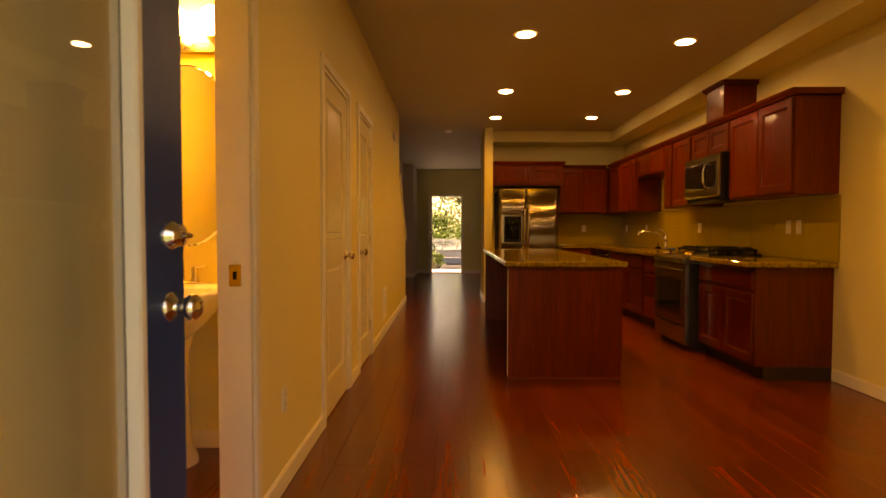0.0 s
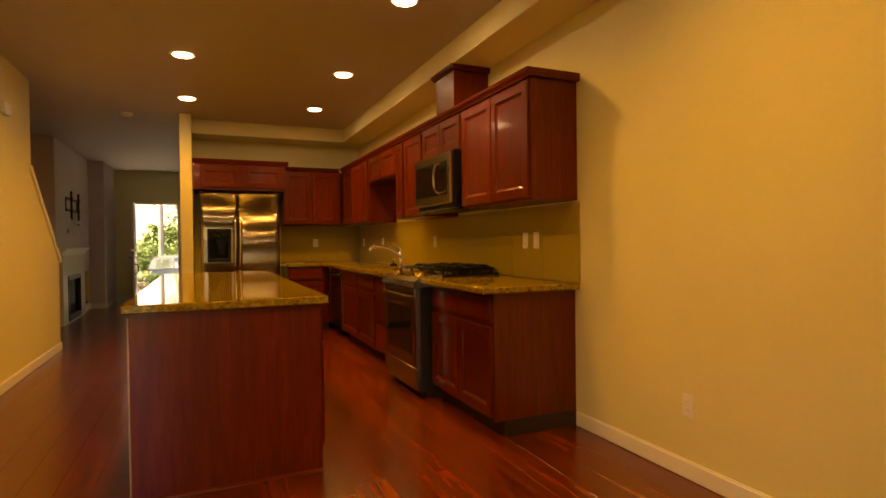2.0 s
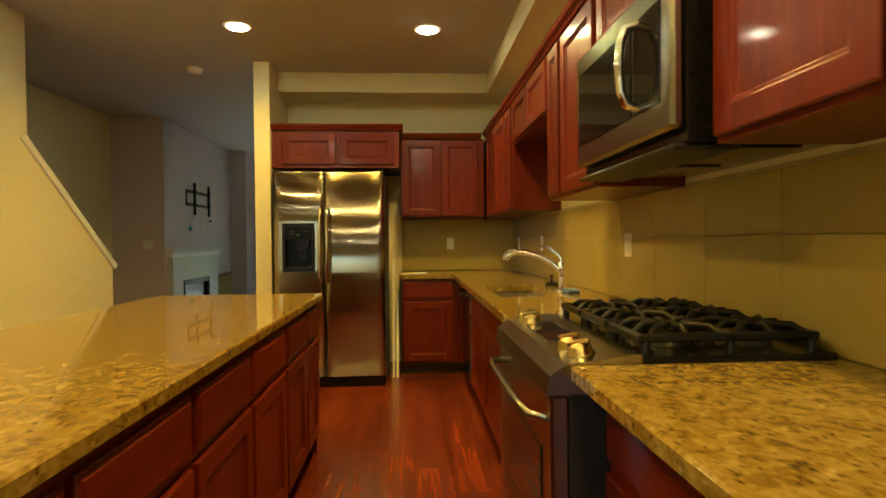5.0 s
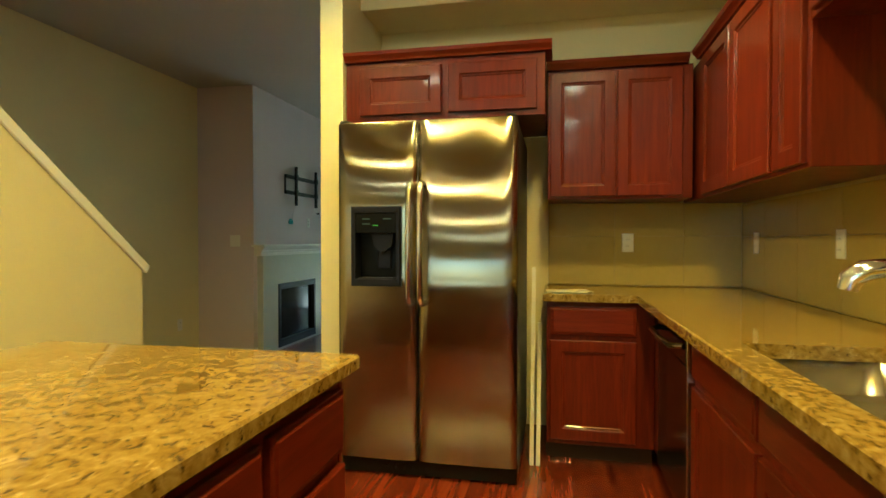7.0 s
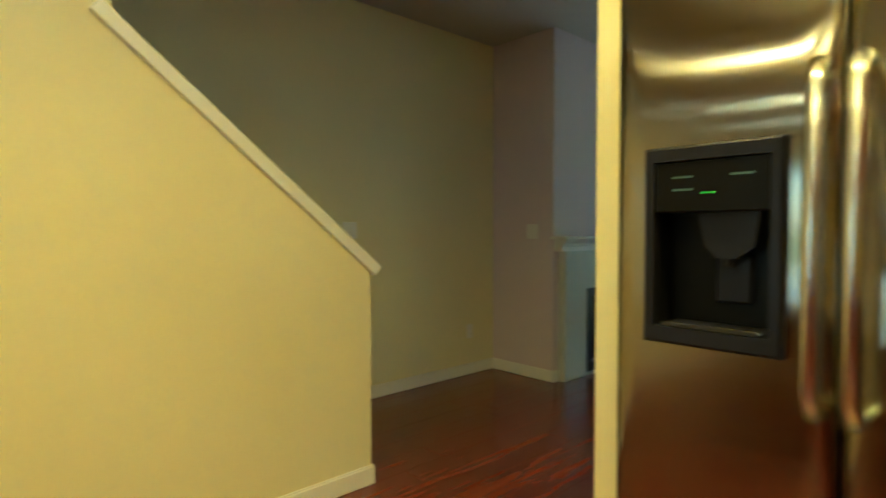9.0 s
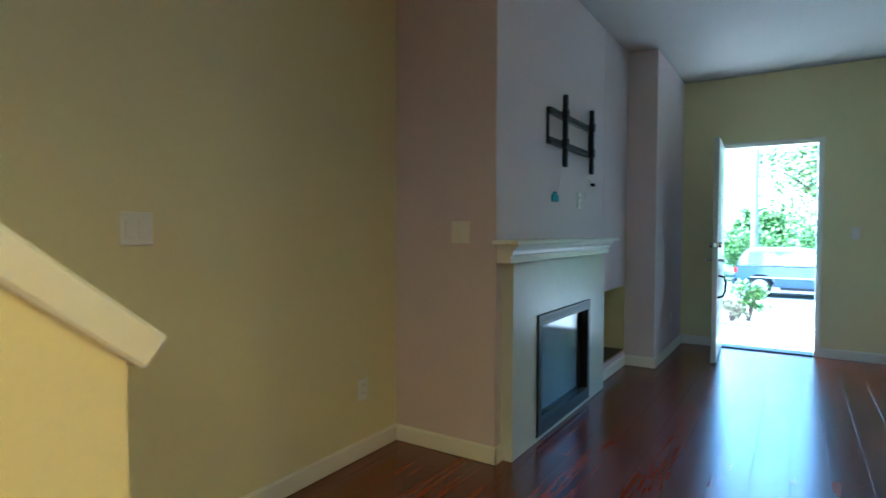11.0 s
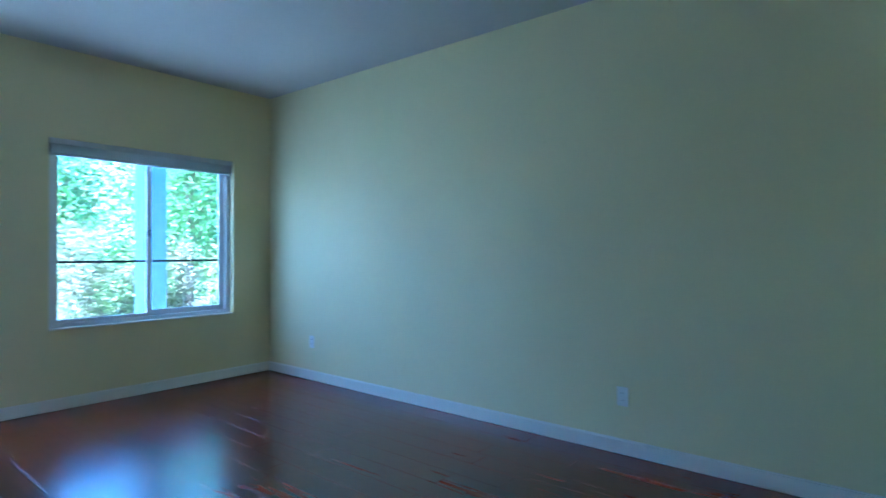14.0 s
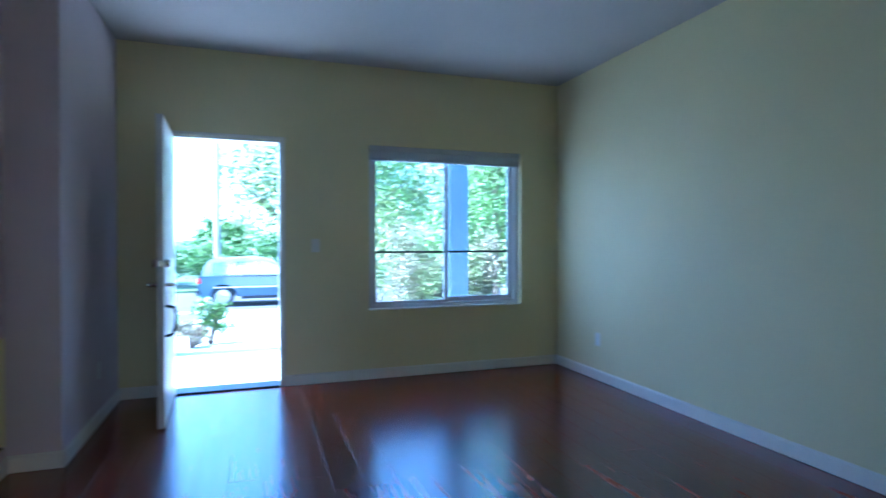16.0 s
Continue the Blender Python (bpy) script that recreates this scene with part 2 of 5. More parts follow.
# ---- mesh helpers ----
class Geo:
    """Collects verts and faces; m maps its own axes (u, v, w) into the world."""

    def __init__(self, m=None):
        self.v, self.f, self.s, self.m = [], [], [], m

    def add(self, verts, faces, smooth=False):
        k = len(self.v)
        if self.m is not None:
            verts = [self.m @ Vector(p) for p in verts]
            if self.m.determinant() < 0:
                faces = [tuple(reversed(f)) for f in faces]
        self.v += [tuple(p) for p in verts]
        self.f += [tuple(i + k for i in f) for f in faces]
        self.s += [smooth] * len(faces)
        return self

    def box(self, a, b, c=0.002):
        """A box with chamfered edges."""
        lo, hi = [min(p, q) for p, q in zip(a, b)], [max(p, q) for p, q in zip(a, b)]
        c = min(c, *[(h - l) * 0.45 for l, h in zip(lo, hi)])
        vs, idx = [], {}
        for sx in (0, 1):
            for sy in (0, 1):
                for sz in (0, 1):
                    s = (sx, sy, sz)
                    base = [hi[k] if s[k] else lo[k] for k in range(3)]
                    for ax in range(3):
                        p = [base[k] + (0 if k == ax else (-c if s[k] else c)) for k in range(3)]
                        idx[(s, ax)] = len(vs)
                        vs.append(p)
        fs = []

        def face(keys):
            pts = [Vector(vs[idx[k]]) for k in keys]
            n = (pts[1] - pts[0]).cross(pts[2] - pts[0])
            mid = sum(pts, Vector()) / len(pts) - (Vector(lo) + Vector(hi)) / 2
            ids = [idx[k] for k in keys]
            fs.append(tuple(ids if n.dot(mid) > 0 else reversed(ids)))

        for ax in range(3):
            u, w = [k for k in range(3) if k != ax]
            for side in (0, 1):
                ring = []
                for su, sw in ((0, 0), (1, 0), (1, 1), (0, 1)):
                    s = [0, 0, 0]
                    s[ax], s[u], s[w] = side, su, sw
                    ring.append((tuple(s), ax))
                face(ring)
            for su in (0, 1):
                for sw in (0, 1):
                    s0, s1 = [0, 0, 0], [0, 0, 0]
                    s0[u] = s1[u] = su
                    s0[w] = s1[w] = sw
                    s0[ax], s1[ax] = 0, 1
                    face([(tuple(s0), u), (tuple(s1), u), (tuple(s1), w), (tuple(s0), w)])
        for sx in (0, 1):
            for sy in (0, 1):
                for sz in (0, 1):
                    face([((sx, sy, sz), 0), ((sx, sy, sz), 1), ((sx, sy, sz), 2)])
        return self.add(vs, fs)

    def tube(self, pts, r, n=12, ends=True):
        """A round bar along points; r is one radius or one for each point."""
        pts = [Vector(p) for p in pts]
        rs = r if isinstance(r, (list, tuple)) else [r] * len(pts)
        vs, fs = [], []
        side = None
        for k, p in enumerate(pts):
            d = (pts[min(k + 1, len(pts) - 1)] - pts[max(k - 1, 0)]).normalized()
            if side is None:
                side = d.orthogonal().normalized()
            side = (side - d * side.dot(d)).normalized()
            up = d.cross(side)
            for j in range(n):
                a = 2 * math.pi * j / n
                vs.append(p + (side * math.cos(a) + up * math.sin(a)) * rs[k])
        for k in range(len(pts) - 1):
            for j in range(n):
                fs.append((k * n + j, k * n + (j + 1) % n, (k + 1) * n + (j + 1) % n, (k + 1) * n + j))
        self.add(vs, fs, True)
        if ends:
            self.add(vs[:n], [tuple(reversed(range(n)))])
            self.add(vs[-n:], [tuple(range(n))])
        return self

    def lathe(self, at, profile, n=28, sx=1.0, sy=1.0, axis="z"):
        """A turned shape: profile of (radius, height) from bottom to top."""
        vs, fs = [], []
        for r, h in profile:
            for j in range(n):
                a = 2 * math.pi * j / n
                p = (r * math.cos(a) * sx, r * math.sin(a) * sy, h)
                if axis == "x":
                    p = (p[2], p[0], p[1])
                elif axis == "y":
                    p = (p[1], p[2], p[0])
                vs.append((at[0] + p[0], at[1] + p[1], at[2] + p[2]))
        for k in range(len(profile) - 1):
            for j in range(n):
                fs.append((k * n + j, k * n + (j + 1) % n, (k + 1) * n + (j + 1) % n, (k + 1) * n + j))
        self.add(vs, fs, True)
        self.add(vs[:n], [tuple(reversed(range(n)))])
        return self.add(vs[-n:], [tuple(range(n))])

    def prism(self, poly, axis, lo, hi):
        """A flat outline pushed along an axis; poly in the other two axes, in their order."""
        def at(p, h):
            q = list(p)
            q.insert("xyz".index(axis), h)
            return q
        n = len(poly)
        vs = [at(p, lo) for p in poly] + [at(p, hi) for p in poly]
        area = sum(poly[k][0] * poly[(k + 1) % n][1] - poly[(k + 1) % n][0] * poly[k][1] for k in range(n))
        fs = [tuple(reversed(range(n))), tuple(range(n, 2 * n))]
        fs += [(k, (k + 1) % n, n + (k + 1) % n, n + k) for k in range(n)]
        if (area < 0) != (axis == "y"):
            fs = [tuple(reversed(f)) for f in fs]
        return self.add(vs, fs)

    def rings(self, w, h, steps):
        """A sheet of nested rectangles: steps of (inset, height), closed in the middle."""
        vs, fs = [], []
        for i, z in steps:
            vs += [(i, i, z), (w - i, i, z), (w - i, h - i, z), (i, h - i, z)]
        for r in range(len(steps) - 1):
            for k in range(4):
                fs.append((r * 4 + k, r * 4 + (k + 1) % 4, r * 4 + 4 + (k + 1) % 4, r * 4 + 4 + k))
        e = len(vs) - 4
        fs += [(e, e + 1, e + 2, e + 3), (3, 2, 1, 0)]
        return self.add(vs, fs)

    def plate(self, xs, ys, z0, z1, gaps=(), c=0.005):
        """One slab on a grid of cells, with cells left out and its top edge eased."""
        def there(i, j):
            return 0 <= i < len(xs) - 1 and 0 <= j < len(ys) - 1 and (i, j) not in gaps
        ids, vs, fs = {}, [], []

        def v(i, j, z):
            key = (i, j, z)
            if key not in ids:
                x, y = xs[i], ys[j]
                if z == 2:
                    x -= c * ((not there(i, j) and not there(i, j - 1)) - (not there(i - 1, j) and not there(i - 1, j - 1)))
                    y -= c * ((not there(i, j) and not there(i - 1, j)) - (not there(i, j - 1) and not there(i - 1, j - 1)))
                ids[key] = len(vs)
                vs.append((x, y, (z0, z1 - c, z1)[z]))
            return ids[key]
        for i in range(len(xs) - 1):
            for j in range(len(ys) - 1):
                if not there(i, j):
                    continue
                fs.append((v(i, j, 2), v(i + 1, j, 2), v(i + 1, j + 1, 2), v(i, j + 1, 2)))
                fs.append((v(i, j + 1, 0), v(i + 1, j + 1, 0), v(i + 1, j, 0), v(i, j, 0)))
                for di, dj, a, b in ((-1, 0, (i, j + 1), (i, j)), (1, 0, (i + 1, j), (i + 1, j + 1)), (0, -1, (i, j), (i + 1, j)), (0, 1, (i + 1, j + 1), (i, j + 1))):
                    if not there(i + di, j + dj):
                        for z in (0, 1):
                            fs.append((v(*a, z), v(*b, z), v(*b, z + 1), v(*a, z + 1)))
        return self.add(vs, fs)

    def mesh(self, name, material):
        me = bpy.data.meshes.new(name)
        me.from_pydata(self.v, [], self.f)
        me.polygons.foreach_set("use_smooth", self.s)
        me.materials.append(material)
        me.update()
        return me


def thing(name, at, label, category, group="", kind=""):
    ob = new(name)
    ob.empty_display_size = 0.1
    ob.location = at
    return tagged(ob, label, category, group, kind)


def part(name, geo, material, parent, label=""):
    """One mesh, given in world places, under a thing or a part."""
    ob = new(name, geo.mesh(name, material))
    base, p = Vector((0, 0, 0)), parent
    while p is not None:
        base += p.location
        p = p.parent
    ob.parent, ob.location = parent, -base
    return tagged(ob, label)


def solid(name, geo, material, label, category="", kind="structure", group=""):
    return tagged(new(name, geo.mesh(name, material)), label, category, group, kind)


def facing(way, o):
    """Local u across, v up, w out of a face that looks along way."""
    x, y, z = o
    cols = {"-x": ((0, 1, 0), (0, 0, 1), (-1, 0, 0)), "+x": ((0, 1, 0), (0, 0, 1), (1, 0, 0)),
            "-y": ((1, 0, 0), (0, 0, 1), (0, -1, 0)), "+y": ((1, 0, 0), (0, 0, 1), (0, 1, 0))}[way]
    m = Matrix.Identity(4)
    for k, c in enumerate(cols):
        for r in range(3):
            m[r][k] = c[r]
    m.translation = (x, y, z)
    return m


# ---- the large structure ----
X0, X1, YB, YF, H = -1.63, 3.115, 0.2, 14.786, 2.77
XL = -0.55

base = Geo().box((-1.75, 0.02, -0.12), (3.24, 14.94, -0.012), 0)
floor = solid("floor", base, M_TOE, "glossy red-brown laminate plank floor of the whole house", "floor")
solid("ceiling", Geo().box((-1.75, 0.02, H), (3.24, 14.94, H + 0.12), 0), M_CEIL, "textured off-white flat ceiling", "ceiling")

g = Geo().box((X1, 0.05, 0), (3.24, 14.94, H), 0)
solid("wall_east", g, M_WALL, "long cream painted wall", "wall")
g = Geo().box((-1.75, 0.05, 0), (X0, 14.94, H), 0)
solid("wall_west", g, M_WALL, "cream painted wall behind the stairs", "wall")
# wall beside the passage, with the washroom opening and two closet openings
outline = [(YB, 0)]
for a, b in ((1.37, 2.08), (3.22, 3.98), (4.42, 5.08)):
    outline += [(a, 0), (a, 2.09), (b, 2.09), (b, 0)]
g = Geo().prism(outline + [(5.3, 0), (5.3, H), (YB, H)], "x", XL - 0.12, XL)
solid("wall_passage", g, M_WALL, "cream painted passage wall with door openings", "wall")
g = Geo().prism([(5.3, 0), (8.88, 0), (8.88, 1.03), (7.84, 1.89), (7.84, H), (5.3, H)], "x", XL - 0.12, XL)
solid("wall_stair", g, M_WALL, "cream half wall sloping down beside the stairs", "wall")
d = Vector((0, 8.93 - 7.80, 1.055 - 1.99))
m = Matrix.Translation((XL - 0.06, 7.80, 1.955)) @ d.to_track_quat("Y", "Z").to_matrix().to_4x4()
solid("trim_stair_cap", Geo(m).box((-0.078, 0, -0.045), (0.078, d.length, 0.012), 0.006),
      M_TRIM, "white sloping wooden cap on the stair half wall", "trim")
steps = thing("stairs", (-1.1, 8.5, 0), "plain wooden stairs behind the half wall", "stairs", kind="structure")
for k in range(9):
    part("step", Geo().box((X0, 8.62 - 0.26 * (k + 1), 0.18 * k), (XL - 0.12, 8.62 - 0.26 * k, 0.18 * (k + 1)), 0.01), M_CHERRY_X, steps)
# washroom and closet partitions
solid("wall_washroom", Geo().box((X0, 2.9, 0), (XL - 0.12, 3.0, H), 0), M_WALL, "cream painted washroom wall", "wall")
solid("wall_closet", Geo().box((X0, 5.18, 0), (XL - 0.12, 5.28, H), 0), M_WALL, "cream painted partition wall", "wall")
# back wall with the open glazed door
g = Geo().box((-1.75, 0.05, 0), (-0.46, YB, H), 0).box((0.52, 0.05, 0), (3.24, YB, H), 0).box((-0.46, 0.05, 2.09), (0.52, YB, H), 0)
solid("wall_back", g, M_WALL, "cream painted back wall with a doorway", "wall")
# kitchen end wall and its stub
solid("wall_kitchen", Geo().box((0.845, 9.46, 0), (X1, 9.80, H), 0), M_WALL, "cream wall between kitchen and living room", "wall")
solid("wall_stub", Geo().box((0.71, 8.77, 0), (0.845, 9.80, H), 0.004), M_WALL, "cream wall end beside the refrigerator", "wall")
# soffit round the kitchen
g = Geo().box((2.78, YB, 2.59), (X1, 9.06, H), 0.004).box((0.845, 9.06, 2.59), (X1, 9.46, H), 0.004)
solid("trim_soffit", g, M_WALL, "cream boxed soffit under the kitchen ceiling", "soffit")
# chimney breast with niche, and the step beyond it
XB = -0.995
g = Geo().box((X0, 10.93, 0), (XB, 12.77, H), 0.004)
g.box((X0, 12.77, 0), (XB, 13.46, 0.13), 0).box((X0, 12.77, 0.72), (XB, 13.46, H), 0)
g.box((X0, 12.77, 0.13), (-1.45, 13.46, 0.72), 0)
solid("wall_chimney", g, M_MAUVE, "pale mauve chimney breast with a low niche", "wall")
solid("wall_step", Geo().box((X0, 13.46, 0), (-0.74, YF, H), 0.004), M_MAUVE, "pale mauve wall beside the front door", "wall")
g = Geo().box((-1.45, 12.772, 0.1305), (XB - 0.01, 13.458, 0.136), 0.0)
nf = solid("trim_niche_floor", g, M_GROUT, "dark slate tiled floor of the niche", "tile floor")
for a in range(3):
    for b in range(5):
        part("tile", Geo().box((-1.448 + a * 0.148, 12.775 + b * 0.137, 0.136), (-1.305 + a * 0.148, 12.907 + b * 0.137, 0.141), 0.002), M_SLATE, nf)
g = Geo().box((-1.449, 12.7705, 0.142), (XB - 0.002, 12.7745, 0.7195), 0).box((-1.449, 13.4555, 0.142), (XB - 0.002, 13.4595, 0.7195), 0)
g.box((-1.4495, 12.775, 0.142), (-1.4455, 13.455, 0.7195), 0).box((-1.445, 12.775, 0.7155), (XB - 0.002, 13.455, 0.7195), 0)
solid("trim_niche", g, M_WALL, "yellow-cream painted lining of the niche", "niche")
# front wall with door and window
g = Geo()
g.box((X0, YF, 0), (-0.40, 14.94, H), 0).box((-0.40, YF, 2.067), (0.467, 14.94, H), 0).box((0.467, YF, 0), (1.215, 14.94, H), 0)
g.box((1.215, YF, 0), (2.715, 14.94, 0.61), 0).box((1.215, YF, 2.08), (2.715, 14.94, H), 0).box((2.715, YF, 0), (X1, 14.94, H), 0)
solid("wall_front", g, M_WALL, "cream painted front wall with doorway and window", "wall")


def skirting(a, b, way, label="white painted skirting board"):
    """From a to b along a wall; way: the side on which the room lies."""
    (ax, ay), (bx, by) = a, b
    t = 0.013
    if way in ("+x", "-x"):
        s = t if way == "+x" else -t
        g = Geo().box((ax, ay, 0.001), (ax + s, by, 0.085), 0.003).box((ax, ay, 0.085), (ax + s * 0.6, by, 0.093), 0.002)
    else:
        s = t if way == "+y" else -t
        g = Geo().box((ax, ay, 0.001), (bx, ay + s, 0.085), 0.003).box((ax, ay, 0.085), (bx, ay + s * 0.6, 0.093), 0.002)
    solid("baseboard", g, M_TRIM, label, "baseboard")


skirting((X1, YB), (X1, 4.27), "-x")
skirting((X1, 9.8), (X1, YF), "-x")
for a, b in ((YB, 1.30), (2.15, 3.15), (4.05, 4.35), (5.15, 8.88)):
    skirting((XL, a), (XL, b), "+x")
skirting((XL - 0.12, 8.88), (XL + 0.013, 8.88), "+y")
skirting((0.71, 8.757), (0.71, 9.8), "-x")
skirting((0.697, 8.77), (0.845, 8.77), "-y")
skirting((0.697, 9.8), (X1, 9.8), "+y")
skirting((X0, 8.65), (X0, 10.93), "+x")
skirting((X0, 10.93), (XB + 0.013, 10.93), "-y")
skirting((XB, 10.917), (XB, 10.99), "+x")
skirting((XB, 12.61), (XB, 13.46), "+x")
skirting((XB, 13.46), (-0.727, 13.46), "-y")
skirting((-0.74, 13.447), (-0.74, YF), "+x")
skirting((-0.74, YF), (-0.43, YF), "-y")
skirting((0.50, YF), (X1, YF), "-y")
skirting((X0, 2.9), (XL - 0.12, 2.9), "-y")
skirting((X0, YB), (X0, 2.9), "+x")

# ---- door frames and closet doors ----
def casing(y0, y1, top, name):
    w = 0.06
    g = Geo()
    for a, b in ((y0 - w, y0 - 0.004), (y1 + 0.004, y1 + w)):
        g.box((XL, a, 0.001), (XL + 0.016, b, top + w), 0.004)
    g.box((XL, y0 - 0.004, top + 0.004), (XL + 0.016, y1 + 0.004, top + w), 0.004)
    for a, b in ((y0, y0 + 0.018), (y1 - 0.018, y1)):
        g.box((XL - 0.12, a, 0.001), (XL + 0.004, b, top), 0.002)
    g.box((XL - 0.12, y0 + 0.018, top - 0.018), (XL + 0.004, y1 - 0.018, top), 0.002)
    return solid(name, g, M_TRIM, "white painted door casing", "door frame")


def knob(geo, x, y, z, s=1):
    """A round door knob on a face that looks along +x."""
    geo.lathe((x, y, z), [(0.031, 0.0), (0.031, 0.006), (0.016, 0.012), (0.012, 0.028), (0.020, 0.034), (0.028, 0.045), (0.027, 0.058), (0.016, 0.066), (0.002, 0.068)], 24, axis="x")


def panel_door(name, y0, y1, knob_y, hinge_y):
    x = XL - 0.008
    d = thing(name, (x, (y0 + y1) / 2, 0), "white painted two-panel closet door, closed", "door", "closet doors", "structure")
    g, st = Geo(facing("+x", (x, y0 + 0.02, 0.008))), 0.115
    w, h = y1 - y0 - 0.04, 2.06
    g.box((0, 0, -0.035), (st, h, 0)).box((w - st, 0, -0.035), (w, h, 0))
    g.box((st, 0, -0.035), (w - st, 0.22, 0)).box((st, 0.93, -0.035), (w - st, 1.08, 0)).box((st, h - 0.13, -0.035), (w - st, h, 0))
    for a, b in ((0.22, 0.93), (1.08, h - 0.13)):
        g.box((st, a, -0.03), (w - st, b, -0.014), 0.0)
        g.box((st + 0.04, a + 0.04, -0.02), (w - st - 0.04, b - 0.04, -0.004), 0.009)
        for u0, u1, v0, v1 in ((st, st + 0.014, a, b), (w - st - 0.014, w - st, a, b), (st, w - st, a, a + 0.014), (st, w - st, b - 0.014, b)):
            g.box((u0, v0, -0.014), (u1, v1, -0.003), 0.005)
    leaf = part("leaf", g, M_DOOR, d)
    k = Geo()
    knob(k, x, knob_y, 0.97)
    part("knob", k, M_NICKEL, leaf, "round satin nickel knob")
    for z in (0.28, 1.06, 1.85):
        part("hinge", Geo().tube([(x + 0.004, hinge_y, z - 0.045), (x + 0.004, hinge_y, z + 0.045)], 0.006, 8), M_NICKEL, leaf, "nickel hinge")


casing(1.37, 2.08, 2.09, "door_frame_washroom")
casing(3.22, 3.98, 2.09, "door_frame_closet")
casing(4.42, 5.08, 2.09, "door_frame_closet")
panel_door("door_1", 3.22, 3.98, 3.90, 3.232)
panel_door("door_2", 4.42, 5.08, 4.50, 5.066)
sp = thing("strike_plate", (XL - 0.06, 2.0615, 0.98), "brass strike plate on the washroom jamb", "strike plate")
part("plate", Geo().box((XL - 0.075, 2.058, 0.94), (XL - 0.03, 2.0615, 1.02), 0.001), M_BRASS, sp)
part("latch_hole", Geo().box((XL - 0.060, 2.0565, 0.965), (XL - 0.046, 2.058, 0.995), 0.0005), M_BLACK, sp)

# back door, open inwards along the passage wall
XD = -0.40
bd = thing("door_3", (XD, 0.8, 0), "navy blue back door with a full glass pane, open", "door", kind="structure")
g = Geo().box((XD - 0.045, 0.36, 0.01), (XD, 0.50, 2.05), 0.004).box((XD - 0.045, 1.11, 0.01), (XD, 1.27, 2.05), 0.004)
g.box((XD - 0.045, 0.50, 0.01), (XD, 1.11, 0.27), 0.004).box((XD - 0.045, 0.50, 1.90), (XD, 1.11, 2.05), 0.004)
leaf = part("leaf", g, M_BLUE, bd)
g = Geo()
for a, b, c, e in ((0.50, 0.525, 0.27, 1.90), (1.085, 1.11, 0.27, 1.90), (0.525, 1.085, 0.27, 0.295), (0.525, 1.085, 1.875, 1.90)):
    g.box((XD - 0.05, a, c), (XD + 0.007, b, e), 0.005)
part("glazing_bead", g, M_TRIM, leaf, "white glazing bead")
pane = part("pane", Geo().box((XD - 0.03, 0.525, 0.295), (XD - 0.022, 1.085, 1.875), 0.0), M_GLASS, leaf, "clear reflecting glass pane")
pane.visible_shadow = False
k = Geo()
knob(k, XD, 1.205, 0.985)
part("knob", k, M_CHROME, leaf, "polished round knob")
part("deadbolt", Geo().lathe((XD, 1.205, 1.135), [(0.031, 0), (0.030, 0.012), (0.024, 0.018), (0.022, 0.03), (0.006, 0.032)], 24, axis="x").box((XD + 0.03, 1.19, 1.13), (XD + 0.045, 1.22, 1.14), 0.003), M_CHROME, leaf, "polished deadbolt turn")
g = Geo()
for a, b, c, e in ((-0.46, -0.44, 0.001, 2.09), (0.50, 0.52, 0.001, 2.09), (-0.44, 0.50, 2.07, 2.09)):
    g.box((a, 0.05, c), (b, YB + 0.004, e), 0.002)
solid("door_frame_back", g, M_TRIM, "white painted back door frame", "door frame")

# ---- front door ----
g = Geo()
for a, b, c, e in ((-0.40, -0.385, 0.001, 2.067), (0.452, 0.467, 0.001, 2.067), (-0.385, 0.452, 2.052, 2.067)):
    g.box((a, YF - 0.004, c), (b, 14.945, e), 0.002)
for a, b, c, e in ((-0.43, -0.404, 0.001, 2.10), (0.471, 0.50, 0.001, 2.10), (-0.404, 0.471, 2.071, 2.10)):
    g.box((a, YF - 0.012, c), (b, YF - 0.0005, e), 0.003)
solid("door_frame_front", g, M_TRIM, "white painted front door frame", "door frame")
solid("trim_threshold", Geo().box((-0.385, YF - 0.01, -0.001), (0.452, 14.97, 0.014), 0.004), M_PLASTIC, "dark metal threshold of the front door", "threshold")
hinge, ang = (-0.383, YF - 0.012), radians(87.5)
fd = thing("door_4", (hinge[0], hinge[1], 0), "pale grey front door standing wide open", "door", kind="structure")
m = Matrix.Translation((hinge[0], hinge[1], 0)) @ Matrix.Rotation(-ang, 4, "Z")
g = Geo(m).box((0, 0, 0.012), (0.86, 0.044, 2.045), 0.003)
for a, b in ((0.2, 0.9), (1.05, 1.9)):
    for u0, u1 in ((0.12, 0.40), (0.46, 0.74)):
        g.box((u0, -0.004, a), (u1, 0.048, b), 0.004).box((u0 + 0.04, -0.009, a + 0.04), (u1 - 0.04, 0.053, b - 0.04), 0.006)
fleaf = part("leaf", g, M_FDOOR, fd)
m2 = m @ pose(0.79, 0.044, 0.94)
g = Geo(m2).tube([(0, 0, 0), (0, 0.05, 0)], 0.013, 12).tube([(0.0, 0.05, 0), (-0.09, 0.052, 0.0)], 0.009, 10)
g.tube([(0, -0.05, 0), (0, -0.10, 0)], 0.013, 12).tube([(0.0, -0.10, 0), (-0.09, -0.10, 0.0)], 0.009, 10)
part("door_handle", g, M_NICKEL, fleaf, "satin lever handle")
g = Geo(m @ pose(0.79, 0.022, 1.08))
for s in (1, -1):
    g.tube([(0, 0.022 * s, 0), (0, 0.05 * s, 0)], [0.03, 0.026], 20)
g.box((0.055, -0.012, -0.02), (0.072, 0.012, 0.02), 0.002)
part("deadbolt", g, M_NICKEL, fleaf, "round deadbolt")
